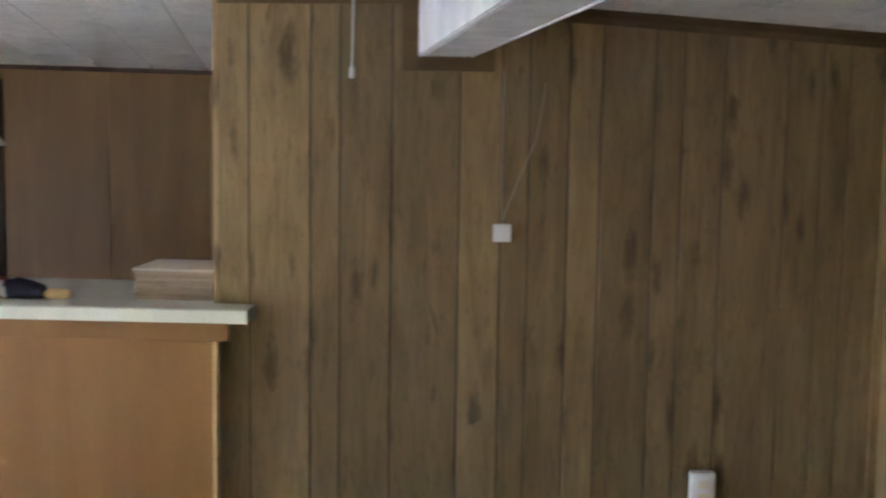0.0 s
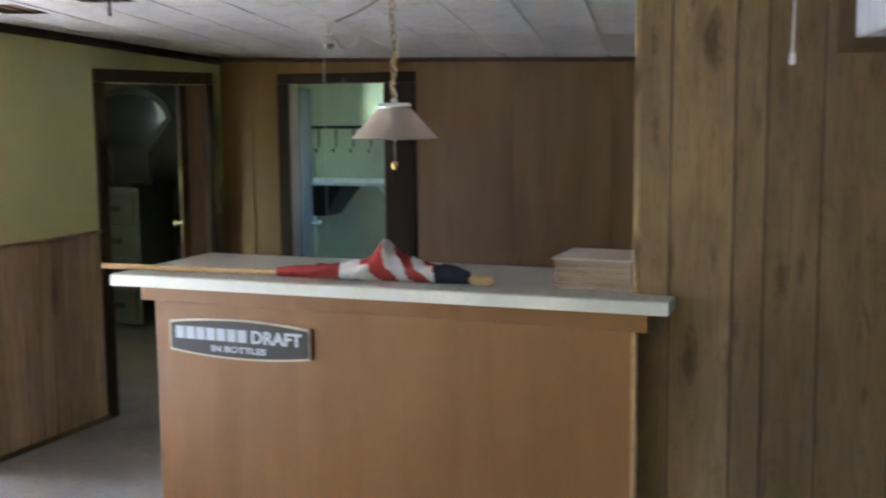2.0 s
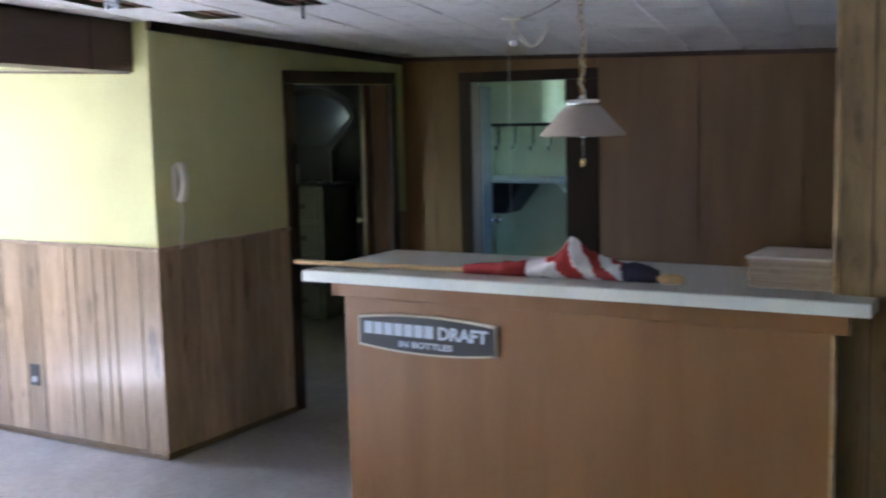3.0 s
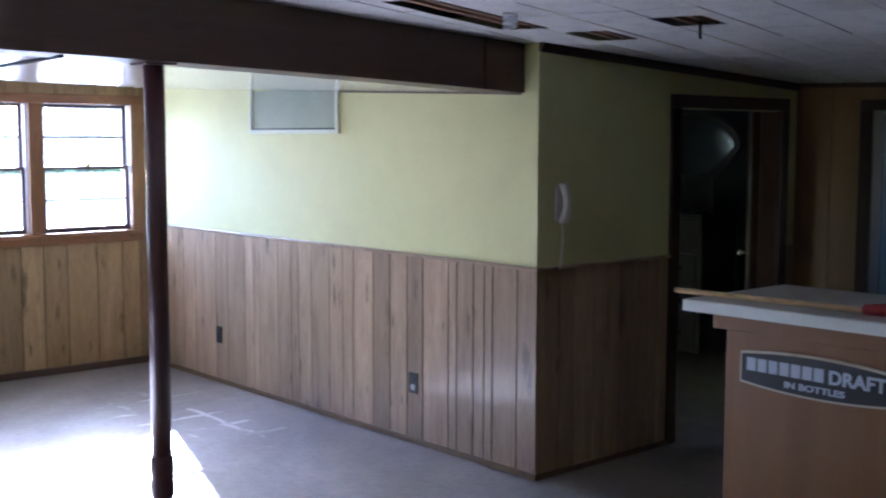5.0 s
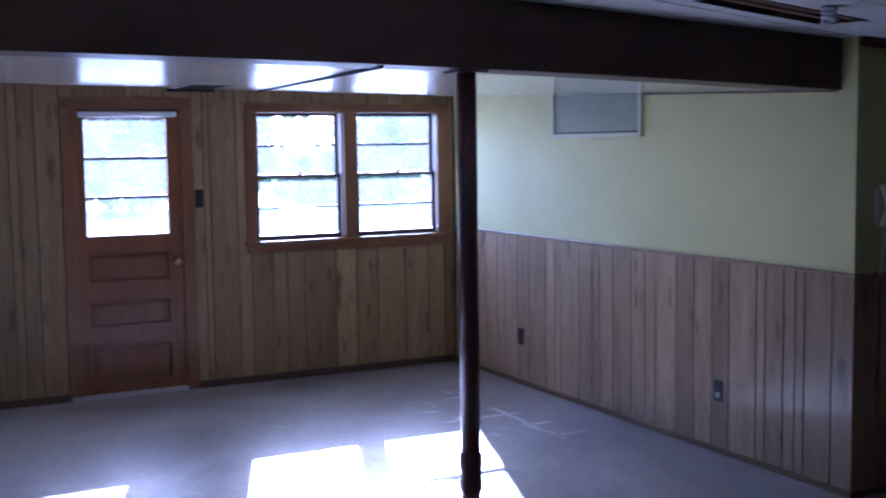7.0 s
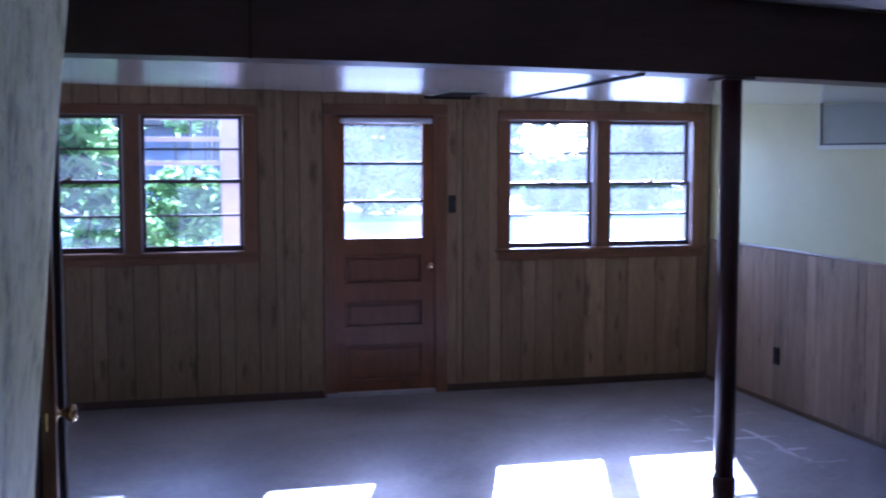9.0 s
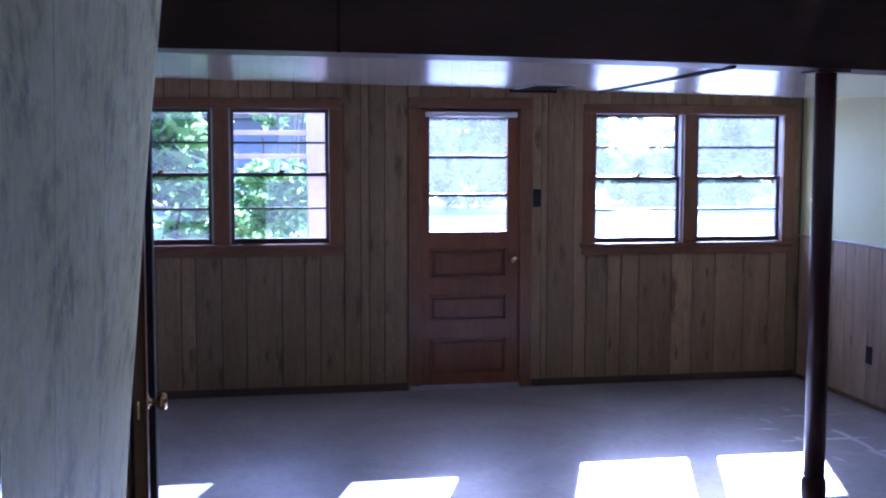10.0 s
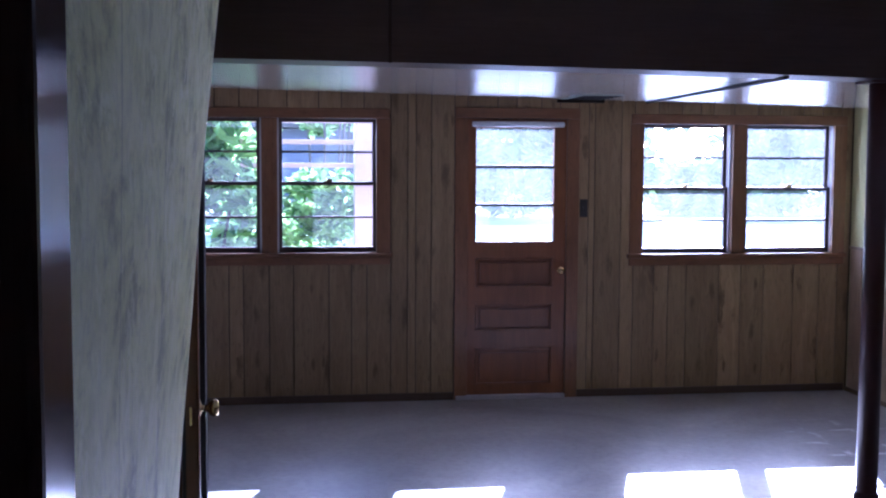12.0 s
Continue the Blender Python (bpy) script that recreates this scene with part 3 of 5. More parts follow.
# unseen slab and skirts added to keep sky light out of the basement
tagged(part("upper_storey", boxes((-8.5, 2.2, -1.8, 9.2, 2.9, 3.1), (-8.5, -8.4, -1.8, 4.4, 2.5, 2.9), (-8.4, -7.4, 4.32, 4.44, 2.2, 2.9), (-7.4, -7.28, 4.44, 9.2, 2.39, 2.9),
    (-7.28, 0.2, 9.08, 9.2, 2.39, 2.9), (0.2, 0.32, 6.6, 9.2, 2.2, 2.9), (0.32, 1.8, 6.6, 6.72, 2.2, 2.9), (1.7, 1.8, -1.8, 6.6, 2.6, 2.9), (-8.4, 1.7, -1.8, -1.7, 2.5, 2.9)), M_DARK), "unseen cover that keeps sky light out", "ceiling", kind="structure")

# wood cladding of the walls
WM_L = [-0.93, -0.76, -0.6, -0.43, -0.33, -0.15, 0.02, 0.27, 0.43, 0.54, 0.71]
WM_M = [0.71, 0.83, 0.89, 1.0, 1.168]
WM_R = [2.08, 2.155, 2.2, 2.4, 2.5]
WM_W = [2.5, 2.66, 2.77, 2.91, 3.165, 3.335, 3.515, 3.75, 3.955, 4.1]
top_w = lambda y: low_z(-8.3, y) + 0.02
board_run(wall_west, M_PINE, "y", [-1.66, -1.5, -1.3, -1.1, -1.02], 0, top_w, XW, 1)
board_run(wall_west, M_PINE, "y", [-1.02] + WM_L, 0, 1.0, XW, 1)
board_run(wall_west, M_PINE, "y", [-1.02, -0.85, -0.7, -0.52, -0.35, -0.22, -0.02, 0.2, 0.36, 0.52, 0.71], 2.06, top_w, XW, 1)
board_run(wall_west, M_PINE, "y", WM_M, 0, top_w, XW, 1)
board_run(wall_west, M_PINE, "y", [1.168, 1.26, 1.48, 1.62, 1.8, 1.94, 2.08], 2.06, top_w, XW, 1)
board_run(wall_west, M_PINE, "y", WM_R, 0, top_w, XW, 1)
board_run(wall_west, M_PINE, "y", WM_W, 0, 1.0, XW, 1)
board_run(wall_west, M_PINE, "y", [2.5, 2.68, 2.86, 3.0, 3.1, 3.26, 3.44, 3.62, 3.8, 3.95, 4.1], 2.05, top_w, XW, 1)
board_run(wall_west, M_PINE, "y", [4.1, 4.19], 0, top_w, XW, 1)

GM = [-8.28, -8.1, -7.94, -7.78, -7.6, -7.3, -7.14, -6.91, -6.79, -6.72, -6.49, -6.33, -6.245, -6.1, -5.9, -5.76, -5.65, -5.45, -5.29, -5.13, -4.99, -4.77, -4.7, -4.565, -4.48, -4.415, -4.23, XP]
board_run(wall_north, M_WAINS, "x", GM, 0, 1.085, YG - 0.01, -1)
PMK = [4.19, 4.36, 4.475, 4.63, 4.735, 4.84, 4.95, 5.08, 5.17, 5.26]
board_run(wall_hall, M_WAINS, "y", PMK, 0, 1.085, XP + 0.011, 1)
board_run(wall_hall, M_WAINS, "y", [6.44, 6.54], 0, 1.085, XP + 0.011, 1)
BM = [-0.765, -0.652, -0.424, -0.314, -0.123, 0.13, 0.287, 0.39, 0.537, 0.657, 0.856, 0.962, 1.116, 1.352, 1.487, 1.585, 1.743]
board_run(wall_bar, M_PANEL, "x", BM, 0, 2.3, YG - 0.01, -1)
board_run(wall_east, M_PANEL, "y", [4.43 - 0.16 * i for i in range(36)][::-1], 0, 2.5, 1.737 - 0.002, -1)
board_run(wall_back, M_BACK, "x", [XP, -3.85, OB[0] - 0.07], 0, lambda x: ceil_z(x, YB) + 0.02, YB - 0.012, -1, gap=0.002)
board_run(wall_back, M_BACK, "x", [OB[0] - 0.07, OB[1] + 0.07], 1.99, lambda x: ceil_z(x, YB) + 0.02, YB - 0.012, -1, gap=0.002)
board_run(wall_back, M_BACK, "x", [OB[1] + 0.07, -2.05, -1.45, -0.85, -0.25, 0.4, 1.0, 1.6], 0, lambda x: ceil_z(x, YB) + 0.02, YB - 0.012, -1, gap=0.002)


def trim(name, bm, material, label):
    return tagged(part(name, bm, material), label, "trim", kind="structure")


def sloped_strip(name, p0, p1, w, h, out, material, label):
    """A straight moulding from p0 to p1 (its top edge); h down, w out along the vector out."""
    bm = bmesh.new()
    o = Vector(out)
    rows = []
    for p in (Vector(p0), Vector(p1)):
        rows.append([bm.verts.new(q) for q in (p, p + o * w, p + o * w - Vector((0, 0, h * 0.55)), p + o * w * 0.45 - Vector((0, 0, h)), p - Vector((0, 0, h)))])
    for i in range(5):
        bm.faces.new((rows[0][i], rows[0][(i + 1) % 5], rows[1][(i + 1) % 5], rows[1][i]))
    bm.faces.new(rows[0])
    bm.faces.new(rows[1])
    return trim(name, bm, material, label)


cz = ceil_z
sloped_strip("crown_hall", (XP, YG - 0.0, cz(XP, YG) + 0.005), (XP, YB, cz(XP, YB) + 0.005), 0.03, 0.05, (1, 0, 0), M_TRIM, "dark stained crown moulding")
sloped_strip("crown_back", (XP, YB - 0.012, cz(XP, YB) + 0.005), (1.6, YB - 0.012, cz(1.6, YB) + 0.005), 0.02, 0.03, (0, -1, 0), M_TRIM, "dark stained crown moulding")
sloped_strip("crown_bar", (-0.765, YG - 0.01, 2.24), (-0.022, YG - 0.01, 2.248), 0.025, 0.05, (0, -1, 0), M_BROWN, "dark stained crown moulding")
sloped_strip("crown_bar_side", (0.253, YG - 0.01, 2.214), (1.743, YG - 0.01, 2.115), 0.025, 0.055, (0, -1, 0), M_BROWN, "dark stained crown moulding")
trim("chair_rail_north", soft_box(-8.28, XP + 0.004, YG - 0.024, YG, 1.085, 1.103, 0.004), M_WAINS, "oak chair rail capping the wainscot")
trim("chair_rail_hall", soft_box(XP + 0.004, XP + 0.024, YG - 0.024, 5.26, 1.085, 1.103, 0.004), M_WAINS, "oak chair rail capping the wainscot")
trim("baseboard_north", soft_box(-8.28, XP + 0.012, YG - 0.026, YG - 0.0105, 0.0, 0.032, 0.004), M_BROWN, "mid-brown baseboard")
trim("baseboard_hall", soft_box(XP + 0.0115, XP + 0.026, YG - 0.026, 5.26, 0.0, 0.032, 0.004), M_BROWN, "mid-brown baseboard")
trim("baseboard_west", soft_box(XW + 0.0005, XW + 0.016, -1.66, 1.165, 0.0, 0.055, 0.004), M_BASEW, "dark stained baseboard")
trim("baseboard_west_side", soft_box(XW + 0.0005, XW + 0.016, 2.085, 4.17, 0.0, 0.055, 0.004), M_BASEW, "dark stained baseboard")
trim("corner_bead", soft_box(XP - 0.006, XP + 0.016, YG - 0.016, YG - 0.0005, 0.05, 1.085, 0.004), M_WAINS, "wainscot corner moulding")
trim("opening_trim", soft_box(-0.785, -0.762, YG - 0.014, YG + 0.105, 0.0, 2.25, 0.004), M_PINE, "light wood edge strip of the partition")
trim("corner_trim_bar", soft_box(1.716, 1.749, YG - 0.04, YG - 0.011, 0.0, 2.14, 0.006), M_PANEL, "corner moulding of the panelling")

# main beam boxed in dark boards
bm = bmesh.new()
ys = [-1.8 + 6.0 * j / 12 for j in range(13)]
rows = []
for y in ys:
    zb, zt = low_z(-4.14, y) + 0.002, ceil_z(-4.14, y) + 0.03
    rows.append([bm.verts.new(p) for p in ((-4.2, y, zb), (-4.2, y, zt), (-4.42, y, zt), (-4.42, y, zb))])
for a, b in zip(rows, rows[1:]):
    for i in range(4):
        bm.faces.new((a[i], a[(i + 1) % 4], b[(i + 1) % 4], b[i]))
bm.faces.new(rows[0])
bm.faces.new(rows[-1])
beam = tagged(part("ceiling_beam", bm, M_BEAM), "ceiling beam boxed in dark brown boards", "beam", kind="structure")
for y in (0.3, 3.92):
    part("seam", soft_box(-4.2, -4.196, y, y + 0.012, low_z(-4.12, y), ceil_z(-4.2, y), 0.001), M_TRIMV, beam)
sloped_strip("ceiling_edge_strip", (-5.8, YG - 0.001, low_z(-5.8, YG) + 0.006), (-4.22, YG - 0.001, low_z(-4.22, YG) + 0.006), 0.012, 0.016, (0, -1, 0), M_TRIM, "thin dark strip under the low ceiling")
bm = tube([(-8.25, 2.57, low_z(-8.25, 2.57) - 0.003), (-6.2, 2.18, low_z(-6.2, 2.18) - 0.003), (-4.25, 1.8, low_z(-4.25, 1.8) - 0.003)], 0.012, 6)
trim("ceiling_seam_strip", bm, M_BLACKWOOD, "dark seam strip across the low ceiling")


# ---- windows and the outer door ----
def double_window(name, y0, y1, z0, z1, mull, zrail, glass, label):
    """Two double-hung sashes side by side, with casing, mullion, sill and a horizontal bar in each sash."""
    w = tagged(new(name), label, "window", kind="structure")
    w.location = (XW, (y0 + y1) / 2, z0)
    ORG[w] = Vector(w.location)
    part("casing_top", soft_box(XW - 0.02, XW + 0.02, y0 - 0.08, y1 + 0.08, z1 - 0.03, z1 + 0.04), M_CASE, w)
    for a, b in ((y0 - 0.085, y0 + 0.015), (y1 - 0.015, y1 + 0.085)):
        part("casing_side", soft_box(XW - 0.019, XW + 0.018, a, b, z0 - 0.005, z1 - 0.031), M_CASEV, w)
    part("mullion", soft_box(XW - 0.12, XW + 0.018, mull - 0.055, mull + 0.055, z0 + 0.001, z1 - 0.031), M_CASEV, w)
    part("window_sill", soft_box(XW - 0.1, XW + 0.028, y0 - 0.1, y1 + 0.1, z0 - 0.03, z0 + 0.002), M_CASE, w)
    part("head_jamb", boxes((XW - 0.135, XW - 0.021, y0, y1, z1 - 0.034, z1 + 0.02)), M_SASH, w)
    part("apron", soft_box(XW - 0.01, XW + 0.016, y0 - 0.085, y1 + 0.085, z0 - 0.085, z0 - 0.031), M_CASE, w)
    for a, b in ((y0, mull - 0.055), (mull + 0.055, y1)):
        for zz0, zz1, depth in ((z0, zrail + 0.012, -0.05), (zrail - 0.012, z1 - 0.03, -0.09)):
            s = boxes((XW + depth - 0.032, XW + depth, a, a + 0.035, zz0, zz1), (XW + depth - 0.032, XW + depth, b - 0.035, b, zz0, zz1),
                      (XW + depth - 0.031, XW + depth - 0.001, a + 0.035, b - 0.035, zz0, zz0 + (0.04 if depth > -0.06 else 0.026)),
                      (XW + depth - 0.031, XW + depth - 0.001, a + 0.035, b - 0.035, zz1 - 0.026, zz1))
            bmesh.ops.bevel(s, geom=s.edges[:], offset=0.003, segments=1, affect="EDGES")
            sash = part("sash", s, M_SASH, w)
            zm = (zz0 + zz1) / 2
            part("glazing_bar", soft_box(XW + depth - 0.028, XW + depth - 0.004, a + 0.034, b - 0.034, zm - 0.0075, zm + 0.0075, 0.002), M_SASH, sash)
            g = part("pane", boxes((XW + depth - 0.018, XW + depth - 0.014, a + 0.03, b - 0.03, zz0 + 0.02, zz1 - 0.02)), glass, sash)
            g.visible_shadow = False
        ym = (a + b) / 2
        lock = boxes((XW - 0.055, XW - 0.03, ym - 0.025, ym + 0.025, zrail + 0.012, zrail + 0.02), (XW - 0.05, XW - 0.036, ym - 0.008, ym + 0.03, zrail + 0.02, zrail + 0.032))
        part("sash_lock", lock, M_BRASS, w)
        for yy, sg in ((a, 1), (b, -1)):
            part("jamb_track", soft_box(XW - 0.13, XW - 0.02, min(yy, yy + sg * 0.012), max(yy, yy + sg * 0.012), z0, z1 - 0.03, 0.002), M_LINER, w, "pale jamb liner")
    return w


double_window("window_1", -0.93, 0.62, 1.075, 2.055, -0.145, 1.565, M_GLASS, "double wood window with green leaves outside")
double_window("window_2", 2.55, 4.055, 1.052, 2.036, 3.302, 1.532, M_HAZY, "double wood window with dusty glass and added haze")


def outer_door():
    d = tagged(new("door_1"), "varnished wooden door with three glass lights above panels", "door", kind="structure")
    d.location = (XW, 1.62, 0.0)
    ORG[d] = Vector(d.location)
    part("casing_top", soft_box(XW - 0.02, XW + 0.02, 1.168, 2.08, 2.035, 2.112), M_CASE, d)
    for a, b in ((1.168, 1.262), (1.99, 2.08)):
        part("casing_side", soft_box(XW - 0.02, XW + 0.018, a, b, 0.0, 2.034), M_CASEV, d)
    part("door_stop", boxes((XW - 0.09, XW - 0.051, 1.24, 2.01, 2.0, 2.045), (XW - 0.09, XW - 0.051, 1.235, 1.285, 0.0, 2.0), (XW - 0.09, XW - 0.051, 1.97, 2.015, 0.0, 2.0)), M_SASH, d)
    x0, x1 = XW - 0.05, XW - 0.008
    y0, y1 = 1.264, 1.988
    leaf = boxes((x0, x1, y0, 1.325, 0.03, 2.03), (x0, x1, 1.898, y1, 0.03, 2.03), (x0, x1, 1.325, 1.898, 1.965, 2.03), (x0, x1, 1.325, 1.898, 1.03, 1.15),
                 (x0, x1, 1.325, 1.898, 0.69, 0.815), (x0, x1, 1.325, 1.898, 0.37, 0.5), (x0, x1, 1.325, 1.898, 0.03, 0.1))
    leaf = part("leaf", leaf, M_DOOR, d)
    for z0, z1 in ((0.815, 1.03), (0.5, 0.69), (0.1, 0.37)):
        bm = boxes((x0 + 0.012, x1 - 0.022, 1.326, 1.897, z0 + 0.001, z1 - 0.001))
        box(bm, x0 + 0.012, x1 - 0.007, 1.36, 1.863, z0 + 0.035, z1 - 0.035)
        part("panel", bm, M_DOOR, leaf)
        mold = boxes((x1 - 0.016, x1 + 0.007, 1.326, 1.342, z0, z1), (x1 - 0.016, x1 + 0.007, 1.881, 1.897, z0, z1), (x1 - 0.016, x1 + 0.007, 1.342, 1.881, z0, z0 + 0.016), (x1 - 0.016, x1 + 0.007, 1.342, 1.881, z1 - 0.016, z1))
        bmesh.ops.bevel(mold, geom=mold.edges[:], offset=0.004, segments=1, affect="EDGES")
        part("panel_moulding", mold, M_DOOR, leaf)
    for z in (1.415, 1.69):
        part("glazing_bar", soft_box(x0 + 0.008, x1, 1.325, 1.898, z - 0.01, z + 0.01, 0.003), M_SASH, leaf)
    for a, b in ((1.15, 1.405), (1.425, 1.68), (1.7, 1.965)):
        g = part("pane", boxes((x0 + 0.02, x0 + 0.024, 1.322, 1.901, a - 0.004, b + 0.004)), M_HAZY, leaf)
        g.visible_shadow = False
    part("knob", lathe([(0.012, 0.0), (0.012, 0.02), (0.026, 0.03), (0.03, 0.045), (0.024, 0.06), (0.005, 0.064)], (x1, 1.945, 0.94), "x", 16), M_BRASS, leaf, "brass knob", True)
    part("threshold", soft_box(XW - 0.06, XW + 0.03, 1.18, 1.99, 0.0, 0.0292, 0.005), M_LINER, d, "pale worn threshold")
    return d


outer_door()
blind = tagged(part("roller_blind", lathe([(0.013, 0), (0.02, 0.004), (0.02, 0.67), (0.013, 0.674)], (XW + 0.02, 1.29, 1.993), "y", 14), M_WHITEPL, None, "", True), "white rolled-up blind on the door head", "blind")


# ---- south side: plaster wall, casing and dark door ----
def bowed_wall():
    """An old plaster wall, bowed out of plumb at its far end."""
    bm = bmesh.new()
    nx, nz = 24, 24
    lean = lambda z: 0.128 * (max(z - 0.6, 0) / 1.5) ** 1.15
    rows = []
    for i in range(nx + 1):
        u = i / nx
        x = -1.32 - 2.28 * u
        row = []
        for k in range(nz + 1):
            z = 2.5 * k / nz
            y = -0.312 - 0.083 * u + lean(z) * u + 0.004 * noise.noise((x * 2, z * 2, 3))
            row.append((bm.verts.new((x, y, z)), bm.verts.new((x, -0.52, z))))
        rows.append(row)
    for i in range(nx):
        for k in range(nz):
            for s in (0, 1):
                bm.faces.new((rows[i][k][s], rows[i + 1][k][s], rows[i + 1][k + 1][s], rows[i][k + 1][s]))
    for i in (0, nx):
        for k in range(nz):
            bm.faces.new((rows[i][k][0], rows[i][k + 1][0], rows[i][k + 1][1], rows[i][k][1]))
    for k in (0, nz):
        for i in range(nx):
            bm.faces.new((rows[i][k][0], rows[i + 1][k][0], rows[i + 1][k][1], rows[i][k][1]))
    ob = part("wall_plaster", bm, M_PLASTER, None, "", True)
    return tagged(ob, "scuffed grey-green plaster wall bowed out of plumb", "wall", kind="structure")


bowed_wall()
trim("door_casing_near", soft_box(-1.33, -1.16, -0.9, -0.295, 0, 2.6, 0.012, 3), M_JAMB, "dark glossy stained door casing")


def side_door():
    d = tagged(new("door_2"), "dark brown wooden closet door standing open", "door", kind="structure")
    d.location = (-4.3, -0.3, 0)
    ORG[d] = Vector(d.location)
    bm = soft_box(-4.72, -3.9, -0.39, -0.352, 0.02, 2.02, 0.003)
    bmesh.ops.rotate(bm, cent=(-3.9, -0.352, 0), matrix=Matrix.Rotation(radians(3.4), 3, "Z"), verts=bm.verts[:])
    leaf = part("leaf", bm, M_DARKDOOR, d)
    part("edge_board", soft_box(-3.899, -3.893, -0.389, -0.353, 0.02, 2.02, 0.002), M_DOOR, leaf, "reddish varnished door edge")
    part("latch_plate", soft_box(-3.893, -3.889, -0.376, -0.367, 0.88, 0.94, 0.001), M_BRASS, leaf)
    part("knob", lathe([(0.026, 0.0), (0.026, 0.006), (0.011, 0.01), (0.011, 0.028), (0.024, 0.036), (0.03, 0.05), (0.026, 0.064), (0.006, 0.068)], (-3.97, -0.352, 0.92), "y", 20), M_BRASS, leaf, "brass knob", True)
    part("edge_strip", soft_box(-3.9, -3.88, -0.425, -0.4, 0.0, 2.06, 0.004), M_CASEV, d)
    part("stop_strip", soft_box(-3.905, -3.892, -0.44, -0.428, 0.0, 2.06, 0.002), M_TRIMV, d)
    part("lock_rail", soft_box(-3.9, -3.86, -0.3515, -0.342, 0.02, 2.02, 0.003), M_DOOR, leaf)
    return d


side_door()

# ---- steel pole under the beam ----
pole = thing("support_pole", "maroon-brown painted steel pole under the ceiling beam", "pole", (-4.262, 2.183, 0))
part("shaft", lathe([(0.041, 0.42), (0.041, low_z(-4.26, 2.18) - 0.012)], (-4.262, 2.183, 0), "z", 28), M_POLE, pole, "", True)
part("collar", lathe([(0.041, 0.46), (0.048, 0.45), (0.05, 0.4), (0.044, 0.37), (0.05, 0.34), (0.05, 0.3), (0.042, 0.28)], (-4.262, 2.183, 0), "z", 28), M_POLE, pole, "", True)
part("lower_shaft", lathe([(0.042, 0.012), (0.042, 0.3)], (-4.262, 2.183, 0), "z", 28), M_POLE, pole, "", True)
part("base_plate", soft_box(-4.34, -4.18, 2.1, 2.26, 0.0, 0.012, 0.003), M_POLE, pole)
part("top_plate", soft_box(-4.33, -4.195, 2.115, 2.25, low_z(-4.26, 2.18) - 0.016, low_z(-4.26, 2.18) - 0.006, 0.002), M_POLE, pole)

# ---- bar ----
bar = thing("bar_counter_base", "orange-brown veneered home bar base", "bar", (-1.8, 4.4, 0))
part("front_panel", soft_box(-2.87, -0.748, 4.09, 4.11, 0.0, 0.958, 0.003), M_BAR, bar)
part("side_panel", soft_box(-2.868, -2.85, 4.11, 4.66, 0.0, 0.958, 0.003), M_BAR, bar)
part("apron", soft_box(-2.93, -0.7, 4.078, 4.0895, 0.955, 1.032, 0.003), M_BAR, bar)
part("apron_side", soft_box(-2.93, -2.905, 4.076, 4.68, 0.955, 1.032, 0.004), M_BAR, bar)
part("edge_strip", soft_box(-0.762, -0.744, 4.078, 4.0895, 0.0, 0.953, 0.002), M_STICK, bar, "light wood edge strip")
part("sub_top", soft_box(-2.9, -0.8, 4.08, 4.68, 0.96, 1.03, 0.004), M_BAR, bar)
ctop = thing("countertop", "white-edged cream laminate bar top", "countertop", (-1.8, 4.4, 1.03))
bm = bmesh.new()
out = [(-3.0, 3.965), (-0.622, 4.03), (-0.622, 4.175), (-0.79, 4.18), (-0.79, 4.76), (-3.0, 4.72)]
lo = [bm.verts.new((x, y, 1.033)) for x, y in out]
hi = [bm.verts.new((x, y, 1.083)) for x, y in out]
bm.faces.new(lo)
bm.faces.new(hi)
for i in range(6):
    bm.faces.new((lo[i], lo[(i + 1) % 6], hi[(i + 1) % 6], hi[i]))
bmesh.ops.bevel(bm, geom=bm.edges[:], offset=0.003, segments=2, affect="EDGES")
part("top", bm, M_TOPLAM, ctop)
bm = bmesh.new()
v = [bm.verts.new(p) for p in ((-3.003, 3.962, 1.033), (-0.619, 4.027, 1.033), (-0.619, 4.027, 1.079), (-3.003, 3.962, 1.079), (-3.003, 3.969, 1.033), (-0.619, 4.034, 1.033), (-0.619, 4.034, 1.079), (-3.003, 3.969, 1.079))]
for f in ((0, 1, 2, 3), (4, 5, 6, 7), (0, 1, 5, 4), (3, 2, 6, 7), (0, 3, 7, 4), (1, 2, 6, 5)):
    bm.faces.new([v[i] for i in f])
part("edge_band", bm, M_WHITE, ctop, "white edge band")


